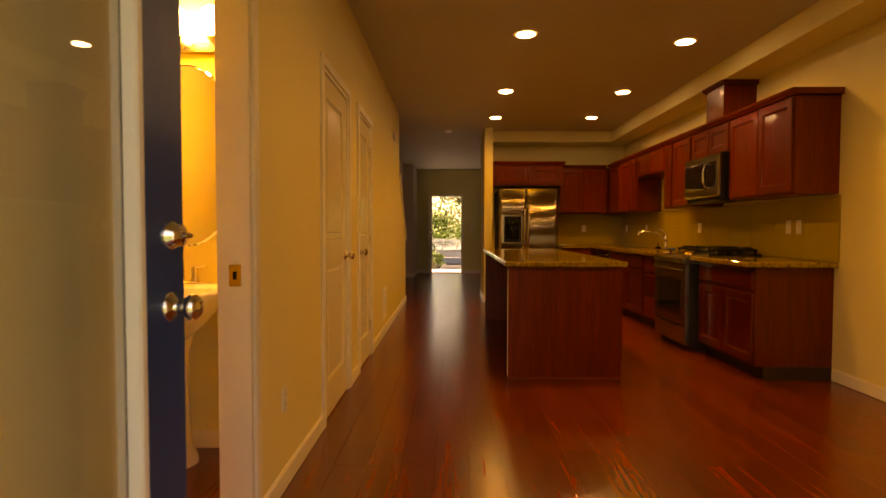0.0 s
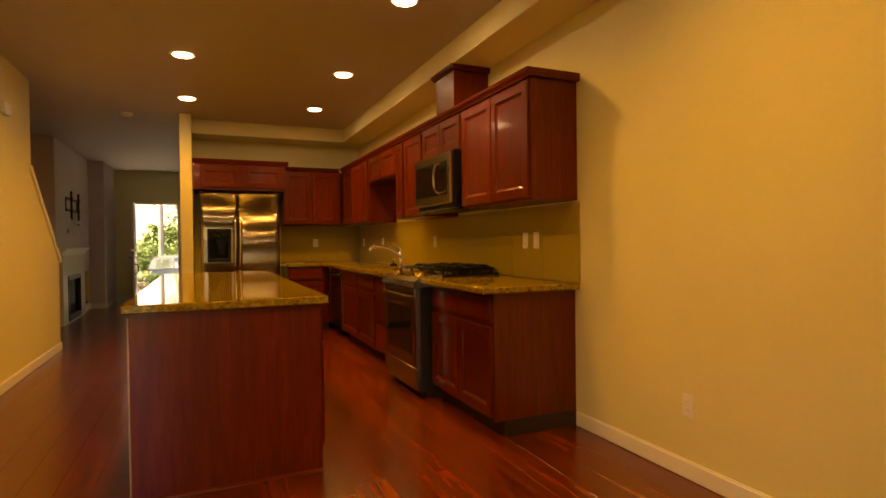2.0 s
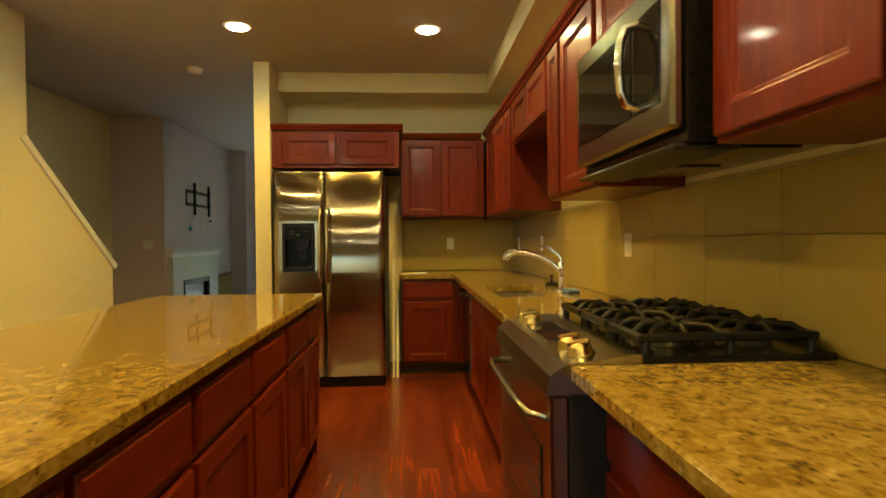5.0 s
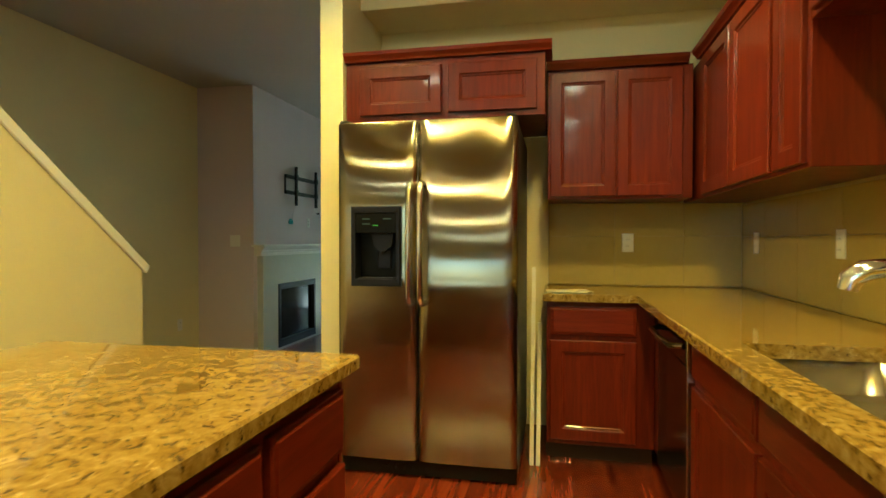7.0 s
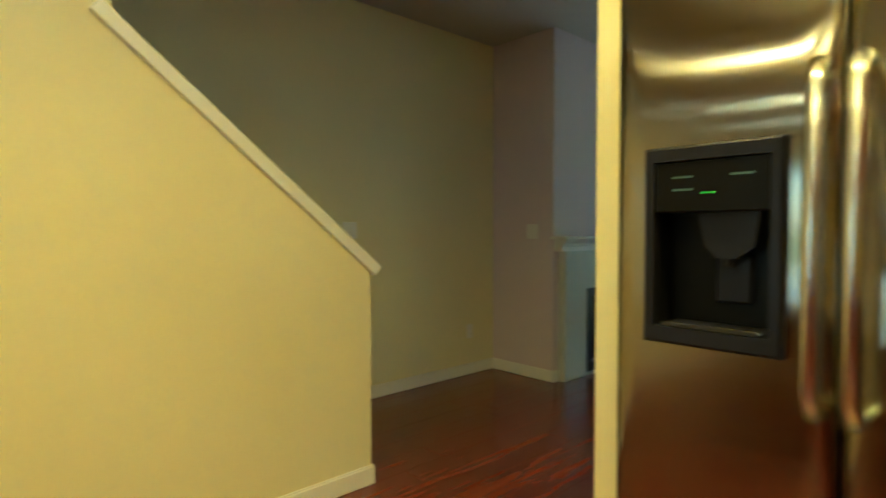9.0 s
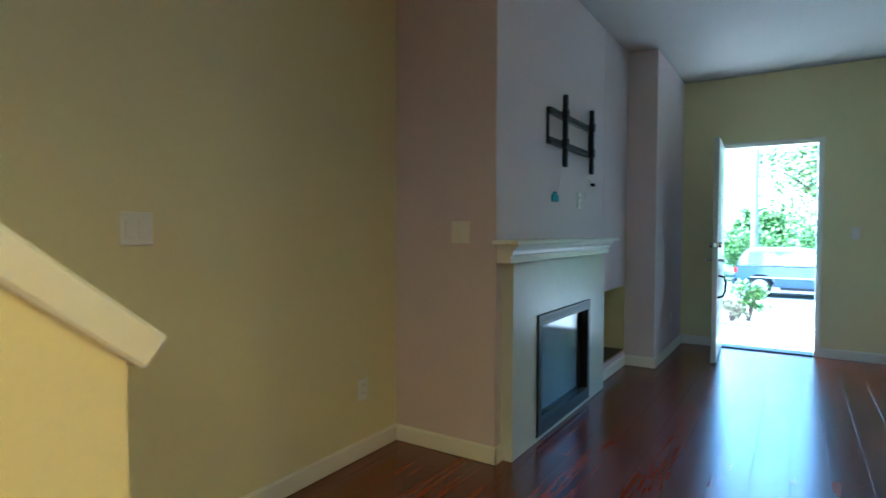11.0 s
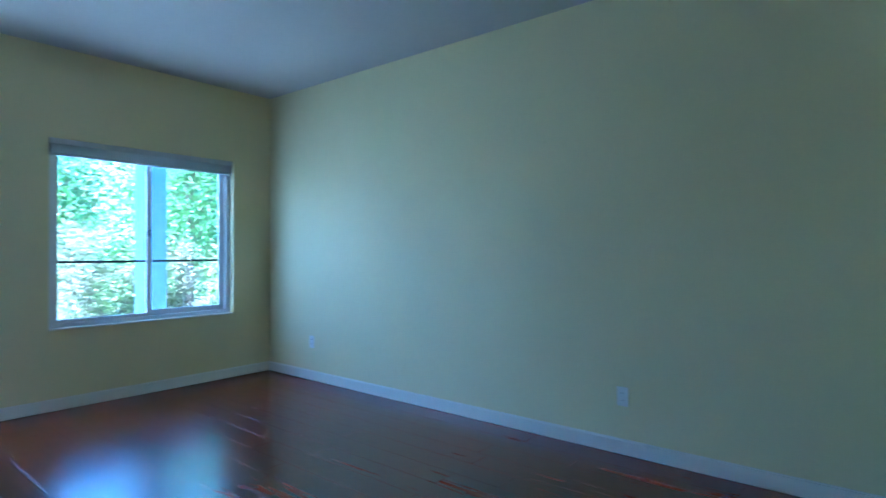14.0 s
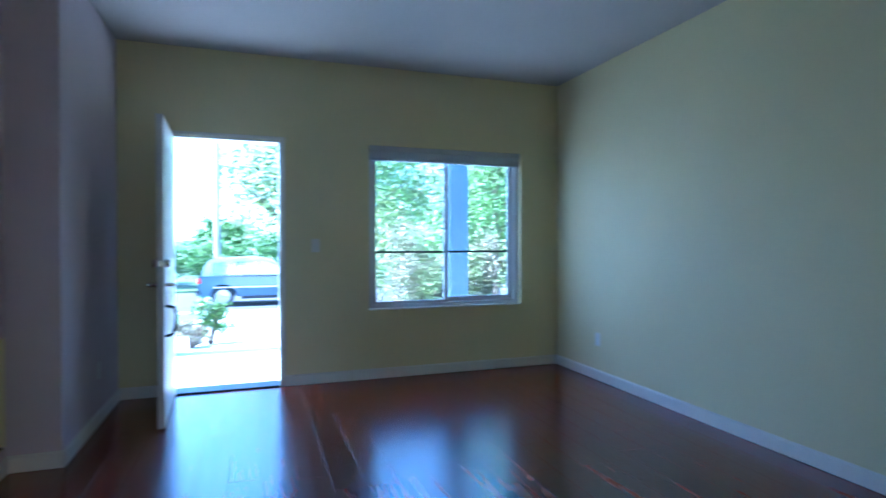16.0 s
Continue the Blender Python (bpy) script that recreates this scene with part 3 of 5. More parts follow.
g = Geo(m @ pose(0.79, 0.044, 0.0)).tube([(0, 0.0, 0.80), (0, 0.05, 0.79), (0, 0.065, 0.74), (0, 0.06, 0.66), (0, 0.04, 0.61), (0, 0.0, 0.60)], 0.011, 10)
part("pull_grip", g, M_BLACK, fleaf, "dark pull grip")

# ---- window ----
win = thing("window_1", (1.965, YF + 0.1, 0.61), "white vinyl sliding window with a drawn-up blind", "window", kind="structure")
g = Geo()
yy0, yy1 = YF + 0.06, YF + 0.13
for a, b, c, e in ((1.215, 1.26, 0.61, 2.08), (2.67, 2.715, 0.61, 2.08), (1.26, 2.67, 0.61, 0.655), (1.26, 2.67, 2.035, 2.08)):
    g.box((a, yy0, c), (b, yy1, e), 0.003)
part("window_frame", g, M_VINYL, win)
g = Geo()
for a, b, c, e in ((1.26, 1.29, 0.655, 2.035), (1.945, 1.985, 0.655, 2.035), (1.29, 1.945, 0.655, 0.68), (1.29, 1.945, 2.01, 2.035)):
    g.box((a, yy0 + 0.005, c), (b, yy0 + 0.035, e), 0.003)
s1 = part("sliding_sash", g, M_VINYL, win)
g = Geo()
for a, b, c, e in ((1.965, 1.995, 0.655, 2.035), (2.62, 2.67, 0.655, 2.035), (1.995, 2.62, 0.655, 0.70), (1.995, 2.62, 2.0, 2.035)):
    g.box((a, yy0 + 0.04, c), (b, yy0 + 0.066, e), 0.003)
s2 = part("fixed_sash", g, M_VINYL, win)
for sash, a, b, yp in ((s1, 1.29, 1.945, yy0 + 0.018), (s2, 1.995, 2.62, yy0 + 0.052)):
    p = part("pane", Geo().box((a, yp, 0.68), (b, yp + 0.005, 2.01), 0), M_GLASS, sash, "clear window pane")
    p.visible_shadow = False
    part("glazing_bar", Geo().box((a, yp - 0.006, 1.118), (b, yp + 0.011, 1.136), 0.003), M_PLASTIC, sash, "thin grey glazing bar")
part("latch", Geo().box((1.952, yy0 - 0.004, 1.34), (1.968, yy0 + 0.006, 1.40), 0.003), M_PLASTIC, s1, "small dark latch")
part("window_sill", Geo().box((1.2151, YF - 0.004, 0.6105), (2.7149, yy0 - 0.001, 0.622), 0.002), M_TRIM, win, "white sill board")
bl = thing("window_blind", (1.965, YF + 0.03, 2.0), "white slatted blind drawn up to the window head", "blind")
part("headrail", Geo().box((1.222, YF + 0.006, 2.03), (2.708, YF + 0.05, 2.078), 0.004), M_BLIND, bl)
for k in range(7):
    part("slat", Geo().box((1.23, YF + 0.008, 1.968 + k * 0.0088), (2.70, YF + 0.048, 1.9725 + k * 0.0088), 0.001), M_BLIND, bl)
part("bottom_rail", Geo().box((1.23, YF + 0.008, 1.948), (2.70, YF + 0.048, 1.966), 0.003), M_BLIND, bl)


# ---- small fittings ----
def outlet(way, o, w=0.07, h=0.115, kind="outlet", label="white wall outlet with a plain cover plate", gangs=1, mat=None):
    t = thing({"outlet": "wall_outlet", "switch": "light_switch"}[kind], o, label, kind, "wall plates")
    g = Geo(facing(way, o))
    part("cover_plate", g.box((-w / 2, -h / 2, 0), (w / 2, h / 2, 0.006), 0.003), mat or M_WHITEPL, t)
    for k in range(gangs):
        u = (k - (gangs - 1) / 2) * 0.046
        if kind == "outlet":
            for v in (-0.021, 0.021):
                s = part("socket", Geo(facing(way, o)).box((u - 0.016, v - 0.014, 0.006), (u + 0.016, v + 0.014, 0.0085), 0.003), mat or M_WHITEPL, t)
                part("slot", Geo(facing(way, o)).box((u - 0.007, v - 0.005, 0.0085), (u - 0.005, v + 0.005, 0.009), 0.0).box((u + 0.005, v - 0.005, 0.0085), (u + 0.007, v + 0.005, 0.009), 0.0), M_BLACK, s)
        else:
            part("rocker", Geo(facing(way, o)).box((u - 0.016, -0.033, 0.006), (u + 0.016, 0.033, 0.010), 0.003), mat or M_WHITEPL, t)
    return t


TP = X1 - 0.012
outlet("-x", (X1, 3.40, 0.36))
outlet("-x", (X1, 11.11, 0.345))
outlet("-x", (X1, 14.09, 0.36))
outlet("-x", (TP, 4.70, 1.18), kind="switch", label="white rocker switch on the backsplash")
outlet("-x", (TP, 4.84, 1.18))
outlet("-x", (TP, 6.53, 1.18), w=0.085, kind="switch", label="white blank plate on the backsplash")
outlet("-x", (TP, 8.28, 1.18))
outlet("-x", (TP, 9.2, 1.18))
outlet("-y", (2.45, 9.448, 1.18))
outlet("+x", (XL, 2.46, 0.40))
wv = thing("wall_vent", (XL, 6.04, 0.18), "white metal air return cover low on the passage wall", "vent")
vm = facing("+x", (XL, 6.04, 0.35))
part("frame", Geo(vm).plate([-0.15, -0.115, 0.115, 0.15], [-0.17, -0.135, 0.135, 0.17], 0, 0.016, {(1, 1)}, 0.004), M_WHITEPL, wv)
part("backing", Geo(vm).box((-0.115, -0.135, 0.0), (0.115, 0.135, 0.003), 0), M_TRIM, wv)
for k in range(9):
    part("louvre", Geo(vm @ Matrix.Translation((0, -0.12 + 0.03 * k, 0.006)) @ Matrix.Rotation(0.6, 4, "X")).box((-0.114, -0.010, -0.001), (0.114, 0.010, 0.001), 0), M_WHITEPL, wv)
outlet("-x", (0.71, 9.35, 1.2), kind="switch", label="white rocker switch on the wall end")
outlet("-y", (-1.2, 10.93, 1.19), w=0.115, gangs=2, kind="switch", label="cream double switch plate on the chimney breast")
outlet("+x", (X0, 10.64, 0.36))
outlet("+x", (-0.74, 14.2, 0.36))
outlet("+x", (X0, 9.47, 1.2), w=0.115, gangs=2, kind="switch", label="white double switch plate by the stairs")
outlet("+x", (XB, 12.18, 1.41), label="white outlet under the television bracket")
outlet("-y", (0.75, YF, 1.19), kind="switch", label="white rocker switch beside the front door")
ch = thing("door_chime", (XL, 7.06, 2.33), "small white door chime box on the passage wall", "door chime")
part("cover", Geo(facing("+x", (XL, 7.06, 2.33))).box((-0.075, -0.05, 0.0), (0.075, 0.05, 0.04), 0.008), M_WHITEPL, ch)
sm = thing("smoke_detector", (0.14, 8.98, H), "round white smoke detector on the ceiling", "smoke detector")
part("body", Geo().lathe((0.14, 8.98, H), [(0.04, -0.042), (0.055, -0.036), (0.066, -0.012), (0.068, 0.0)], 28), M_WHITEPL, sm)
# the last two fittings only house the added dining-end lamps
for sx, sy in SPOTS:
    dl = thing("recessed_light", (sx, sy, H), "white recessed ceiling light, switched on (dining-end pair added)", "ceiling light", "kitchen ceiling lights")
    part("trim_ring", Geo().lathe((sx, sy, H), [(0.072, -0.001), (0.074, -0.008), (0.092, -0.008), (0.098, -0.003), (0.098, 0.0)], 32), M_WHITEPL, dl)
    part("lens", Geo().lathe((sx, sy, H), [(0.070, -0.012), (0.071, -0.0085)], 32), M_LENS, dl, "glowing warm lens")


# ---- kitchen cabinets ----
def shaker(name, way, o, w, h, parent, mat=None):
    """A framed door with a raised bead round a sunk panel; o: its lower corner on the cabinet's face."""
    g, s = Geo(facing(way, o)), min(0.062, w * 0.26)
    g.rings(w, h, [(0, 0), (0, 0.016), (0.004, 0.02), (s - 0.004, 0.02), (s, 0.018), (s + 0.003, 0.013), (s + 0.010, 0.012), (s + 0.014, 0.008)])
    return part(name, g, mat or M_CHERRY, parent)


def slab(name, way, o, w, h, parent):
    g = Geo(facing(way, o)).rings(w, h, [(0, 0), (0, 0.013), (0.003, 0.016), (0.011, 0.017), (0.016, 0.021)])
    return part(name, g, M_CHERRY_Y if way in ("-x", "+x") else M_CHERRY_X, parent)


def cabinet(name, lo, hi, way, fronts, label, group, toe=0.0):
    """A cabinet box; fronts: (kind, offset across, offset up, width, height) on the face that looks along way."""
    c = thing(name, ((lo[0] + hi[0]) / 2, (lo[1] + hi[1]) / 2, lo[2]), label, "cabinet", group)
    body_lo = (lo[0], lo[1], lo[2] + toe)
    part("body", Geo().box(body_lo, hi, 0.002), M_CHERRY, c)
    if toe:
        a, b = list(lo), [hi[0], hi[1], lo[2] + toe]
        if way == "-x":
            a[0] += 0.07
        elif way == "+x":
            b[0] -= 0.07
        else:
            a[1] += 0.07
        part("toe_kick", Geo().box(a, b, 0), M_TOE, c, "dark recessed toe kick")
    org = {"-x": (lo[0], lo[1], lo[2]), "+x": (hi[0], lo[1], lo[2]), "-y": (lo[0], lo[1], lo[2])}[way]
    for kind, u, v, w, h in fronts:
        o = (org[0], org[1] + u, org[2] + v) if way in ("-x", "+x") else (org[0] + u, org[1], org[2] + v)
        (shaker if kind == "door" else slab)(kind, way, o, w, h, c)
    return c


UF, BF = 2.775, 2.52
WU, WB = "reddish cherry wall cabinet with framed doors", "reddish cherry base cabinet with drawers above doors"
GU, GB = "kitchen wall cabinets", "kitchen base cabinets"
XE = X1 - 0.002
cabinet("wall_cabinet", (UF, 4.25, 1.43), (XE, 5.20, 2.17), "-x", [("door", 0.015, 0.015, 0.455, 0.71), ("door", 0.48, 0.015, 0.455, 0.71)], WU + " hung near the open end", GU)
cabinet("wall_cabinet", (UF, 5.202, 1.885), (XE, 6.0, 2.17), "-x", [("door", 0.02, 0.012, 0.375, 0.26), ("door", 0.405, 0.012, 0.375, 0.26)], "short cherry wall cabinet above the microwave", GU)
cabinet("wall_cabinet", (UF, 6.002, 1.41), (XE, 6.75, 2.17), "-x", [("door", 0.03, 0.015, 0.45, 0.73), ("door", 0.525, 0.015, 0.20, 0.73)], WU + " beside the microwave", GU)
cabinet("wall_cabinet", (UF, 6.752, 1.87), (XE, 7.75, 2.17), "-x", [("door", 0.02, 0.012, 0.465, 0.275), ("door", 0.50, 0.012, 0.465, 0.275)], "short cherry wall cabinet above the sink", GU)
cabinet("wall_cabinet", (UF, 7.752, 1.42), (XE, 9.458, 2.17), "-x", [("door", 0.025, 0.015, 0.23, 0.72), ("door", 0.29, 0.015, 0.46, 0.72), ("door", 0.765, 0.015, 0.46, 0.72)], WU + " in the corner", GU)
cabinet("wall_cabinet", (1.965, 9.12, 1.43), (UF - 0.024, 9.458, 2.17), "-y", [("door", 0.015, 0.015, 0.36, 0.71), ("door", 0.385, 0.015, 0.345, 0.71)], WU + " on the end wall", GU)
cabinet("wall_cabinet", (0.848, 8.82, 1.86), (1.955, 9.458, 2.19), "-y", [("door", 0.085, 0.03, 0.465, 0.265), ("door", 0.59, 0.03, 0.475, 0.265)], "wide cherry cabinet above the refrigerator", GU)
cr = thing("crown_moulding", (UF, 6.8, 2.17), "dark cherry crown moulding along the wall cabinets", "moulding", kind="structure")
prof = [(0.0, 0.0), (-0.018, 0.0), (-0.024, 0.012), (-0.040, 0.030), (-0.046, 0.048), (0.0, 0.048)]
part("crown", Geo().prism([(UF + a, 2.171 + b) for a, b in prof] + [(XE, 2.219), (XE, 2.171)], "y", 4.215, 9.07), M_CHERRY_Y, cr)
part("crown", Geo().prism([(9.118 + a, 2.171 + b) for a, b in prof] + [(9.458, 2.219), (9.458, 2.171)], "x", 1.957, UF - 0.05), M_CHERRY_X, cr)
part("crown", Geo().prism([(8.818 + a, 2.191 + b) for a, b in prof] + [(9.0, 2.239), (9.0, 2.191)], "x", 0.80, 1.99), M_CHERRY_X, cr)
du = thing("vent_duct_cover", (2.96, 5.57, 2.22), "cherry box hiding the vent duct above the cabinets", "duct cover")
part("box", Geo().box((2.80, 5.40, 2.2195), (XE, 5.76, 2.545), 0.003), M_CHERRY, du)
part("cap", Geo().prism([(2.80, 2.546), (2.775, 2.565), (2.765, 2.588), (XE, 2.588), (XE, 2.546)], "y", 5.365, 5.795), M_CHERRY_Y, du)

CT = 0.87
def base_unit(y0, y1, n, label, drawers=False):
    w = y1 - y0
    f = []
    if drawers:
        f = [("drawer", 0.02, 0.66, w - 0.04, 0.17), ("drawer", 0.02, 0.40, w - 0.04, 0.235), ("drawer", 0.02, 0.125, w - 0.04, 0.25)]
    else:
        e = (w - 0.02) / n
        for k in range(n):
            f += [("drawer", 0.015 + k * e, 0.69, e - 0.012, 0.15), ("door", 0.015 + k * e, 0.125, e - 0.012, 0.535)]
    return cabinet("base_cabinet", (BF, y0, 0.001), (XE, y1, CT - 0.001), "-x", f, label, GB, 0.10)


base_unit(4.28, 5.215, 2, WB + " near the open end")
base_unit(5.985, 6.68, 1, "cherry base cabinet with three wide drawers", True)
sk_y0, sk_y1 = 6.682, 8.045
c = thing("base_cabinet", (2.8, 7.5, 0), "cherry sink cabinet with false drawer fronts", "cabinet", GB)
part("body", Geo().box((BF, sk_y0, 0.10), (XE, sk_y1, 0.62), 0.002).box((BF, sk_y0, 0.62), (BF + 0.012, sk_y1, CT - 0.001), 0), M_CHERRY, c)
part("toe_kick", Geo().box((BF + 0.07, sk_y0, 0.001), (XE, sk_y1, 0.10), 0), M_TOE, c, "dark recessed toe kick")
for k in range(2):
    slab("drawer", "-x", (BF, sk_y0 + 0.015 + k * 0.672, 0.69), 0.655, 0.15, c)
    shaker("door", "-x", (BF, sk_y0 + 0.015 + k * 0.672, 0.125), 0.655, 0.535, c)
# dishwasher
dw = thing("dishwasher", (2.8, 8.35, 0), "dark-fronted dishwasher with a curved steel handle", "dishwasher")
part("body", Geo().box((BF + 0.01, 8.05, 0.10), (XE, 8.66, CT - 0.001), 0.002), M_PLASTIC, dw)
part("front_panel", Geo().box((BF - 0.025, 8.056, 0.12), (BF + 0.0095, 8.654, 0.72), 0.006), M_BLACK, dw, "glossy black front")
part("control_panel", Geo().box((BF - 0.03, 8.056, 0.722), (BF + 0.0095, 8.654, 0.862), 0.008), M_BLACK, dw)
part("side_trim", Geo().box((BF - 0.028, 8.047, 0.10), (BF - 0.002, 8.055, 0.866), 0.001), M_STEEL_Z, dw, "steel edge strip")
part("handle", Geo().tube([(BF - 0.03, 8.10, 0.79), (BF - 0.07, 8.14, 0.785), (BF - 0.078, 8.35, 0.78), (BF - 0.07, 8.56, 0.785), (BF - 0.03, 8.60, 0.79)], 0.013, 10), M_STEEL_Y, dw, "curved steel handle")
cabinet("base_cabinet", (1.965, 8.88, 0.001), (BF - 0.001, 9.458, CT - 0.001), "-y", [("drawer", 0.02, 0.69, 0.44, 0.15), ("door", 0.02, 0.125, 0.44, 0.535)], WB + " next to the refrigerator", GB, 0.10)
co = thing("base_cabinet", (2.8, 9.05, 0), "plain cherry corner base cabinet", "cabinet", GB)
part("body", Geo().box((BF, 8.662, 0.1), (XE, 9.458, CT - 0.001), 0.002), M_CHERRY, co)
part("toe_kick", Geo().box((BF + 0.07, 8.662, 0.001), (XE, 9.458, 0.1), 0), M_TOE, co)

# worktops
wt = thing("worktop", (2.75, 7, CT), "speckled tan granite worktop with an undermount sink cutout", "worktop")
CF, SX0, SX1, SY0, SY1 = 2.425, 2.52, 2.86, 6.78, 7.53
g = Geo().box((CF, 4.225, CT), (XE, 5.218, 0.91), 0.006)
part("short_slab", g, M_GRANITE, wt)
g = Geo().plate([1.945, CF, SX0, SX1, XE], [5.982, SY0, SY1, 8.84, 9.458], CT, 0.91, {(0, 0), (0, 1), (0, 2), (2, 1)})
part("long_slab", g, M_GRANITE, wt)
part("upstand", Geo().box((1.96, 9.447, 0.911), (XE - 0.013, 9.458, 0.915), 0.001), M_GRANITE, wt)
# backsplash tiles
bsx = solid("trim_backsplash", Geo().box((XE - 0.004, 4.225, 0.9105), (XE, 9.457, 1.42), 0), M_GROUT, "tan tiled backsplash behind the worktop", "backsplash")
bsy = solid("trim_backsplash", Geo().box((1.965, 9.453, 0.916), (XE - 0.004, 9.457, 1.43), 0), M_GROUT, "tan tiled backsplash on the end wall", "backsplash")
# sink
def bowl_shell(x0, x1, y0, y1, z0, z1, t=0.008, n=6):
    """A deep tray with rounded corners, walls drawn in a little towards its floor."""
    def ring(inset, r, z):
        out = []
        for cx_, cy_, a0 in ((x1 - inset - r, y1 - inset - r, 0), (x0 + inset + r, y1 - inset - r, 90), (x0 + inset + r, y0 + inset + r, 180), (x1 - inset - r, y0 + inset + r, 270)):
            out += [(cx_ + r * math.cos(radians(a0 + 90 * k / n)), cy_ + r * math.sin(radians(a0 + 90 * k / n)), z) for k in range(n + 1)]
        return out
    loops = [ring(0.006, 0.05, z1), ring(0.012, 0.05, z0 + 0.02), ring(0.03, 0.045, z0), ring(0.035, 0.045, z0 + t), ring(0.022, 0.05, z0 + 0.03), ring(0.006 + t, 0.05, z1)]
    m, vs, fs = 4 * (n + 1), [p for l in loops for p in l], []
    for r in range(6):
        q = (r + 1) % 6
        if r == 2:
            continue
        fs += [(r * m + k, q * m + k, q * m + (k + 1) % m, r * m + (k + 1) % m) for k in range(m)]
    fs += [tuple(reversed(range(2 * m, 3 * m))), tuple(range(3 * m, 4 * m))]
    return Geo().add(vs, fs, True)


si = thing("kitchen_sink", (2.71, 7.33, 0.67), "undermounted stainless steel double bowl sink", "sink")
for a, b in ((SY0 - 0.02, 7.14), (7.165, SY1 + 0.02)):
    x0, x1 = SX0 - 0.02, SX1 + 0.02
    z0, z1 = 0.68, CT - 0.001
    g = bowl_shell(x0, x1, a, b, z0, z1)
    bowl = part("bowl", g, M_SINK, si)
    part("drain", Geo().lathe((2.69, (a + b) / 2, z0 + 0.008), [(0.045, 0.0), (0.045, 0.003), (0.02, 0.001)], 24), M_CHROME, bowl, "round chrome drain")
fa = thing("kitchen_faucet", (2.930, 7.090, 0.91), "chrome kitchen faucet with a pull-out spray head", "faucet")
part("base", Geo().lathe((2.930, 7.090, 0.91), [(0.034, 0), (0.033, 0.008), (0.024, 0.02), (0.022, 0.10), (0.027, 0.13), (0.025, 0.165), (0.01, 0.18)], 24), M_CHROME, fa)
part("spout", Geo().tube([(2.920, 7.090, 1.03), (2.880, 7.105, 1.075), (2.810, 7.120, 1.115), (2.730, 7.140, 1.135), (2.670, 7.155, 1.138)], [0.019, 0.018, 0.016, 0.016, 0.017], 16), M_CHROME, fa)
part("spray_head", Geo().tube([(2.675, 7.154, 1.138), (2.640, 7.162, 1.132), (2.615, 7.167, 1.112), (2.610, 7.168, 1.09)], [0.02, 0.023, 0.023, 0.019], 16), M_CHROME, fa, "chrome spray head")
part("lever", Geo().tube([(2.930, 7.090, 1.085), (2.915, 7.095, 1.12), (2.860, 7.110, 1.165), (2.800, 7.120, 1.172)], [0.013, 0.011, 0.008, 0.006], 12), M_CHROME, fa, "curved lever")
sp = thing("sponge", (2.940, 6.940, 0.91), "blue sponge lying on the worktop", "sponge")
part("pad", Geo().box((2.900, 6.880, 0.9105), (2.975, 6.990, 0.935), 0.009), M_SPONGE, sp)
st = thing("sink_stopper", (2.960, 7.440, 0.91), "black rubber sink stopper on the worktop", "stopper")
part("disc", Geo().lathe((2.960, 7.440, 0.9105), [(0.042, 0), (0.042, 0.012), (0.03, 0.024), (0.012, 0.028)], 24), M_BLACK, st)
part("knob", Geo().lathe((2.960, 7.440, 0.938), [(0.008, 0), (0.008, 0.03), (0.014, 0.038), (0.004, 0.046)], 16), M_BLACK, st)
pa = thing("paper_stack", (2.07, 9.0, 0.91), "few loose paper sheets on the worktop", "paper")
for k, (a, z) in enumerate(((4, 0.9105), (-9, 0.9125), (13, 0.9145))):
    part("sheet", Geo(pose(2.07 + 0.01 * k, 9.0, z, rz=a)).box((-0.108, -0.075, 0), (0.108, 0.075, 0.0015), 0.0004), M_PAPER, pa)

# range
ra = thing("gas_range", (2.78, 5.6, 0), "stainless steel slide-in gas range with black grates", "range")
RF, r0, r1 = 2.425, 5.222, 5.978
part("body", Geo().box((RF, r0, 0.06), (XE, r1, 0.895), 0.002), M_PLASTIC, ra)
part("cooktop", Geo().box((2.60, r0 - 0.006, 0.8955), (XE - 0.02, r1 + 0.006, 0.925), 0.006), M_BLACK, ra, "black enamel cooktop")
g = Geo().prism([(2.575, 0.932), (2.415, 0.912), (2.375, 0.885), (2.365, 0.84), (2.60, 0.84), (2.60, 0.932)], "y", r0 - 0.004, r1 + 0.004)
pn = part("control_panel", g, M_STEEL_Y, ra, "sloping brushed steel control panel")
tilt = Matrix.Translation((2.485, 5.6, 0.9215)) @ Matrix.Rotation(math.atan2(-0.017, 0.125), 4, "Y")
part("display", Geo(tilt).box((-0.045, -0.10, 0.0), (0.045, 0.19, 0.003), 0.002), M_BLKGLASS, pn, "black glass display")
for yk in (5.30, 5.39, 5.845, 5.925):
    kn = Geo(Matrix.Translation((2.475, yk, 0.9195)) @ Matrix.Rotation(math.atan2(-0.017, 0.125), 4, "Y"))
    kn.lathe((0, 0, 0), [(0.037, 0.0), (0.037, 0.004), (0.031, 0.008), (0.030, 0.020), (0.024, 0.027), (0.008, 0.030)], 28).box((-0.029, -0.006, 0.020), (0.029, 0.006, 0.038), 0.005)
    part("knob", kn, M_BRASS, pn, "round metal knob")
od = part("oven_door", Geo().box((RF - 0.045, r0 + 0.004, 0.245), (RF - 0.0005, r1 - 0.004, 0.835), 0.006), M_STEEL_Y, ra, "brushed steel oven door")
part("oven_window", Geo().box((RF - 0.049, r0 + 0.10, 0.33), (RF - 0.0445, r1 - 0.10, 0.68), 0.003), M_BLKGLASS, od, "black glass oven window")
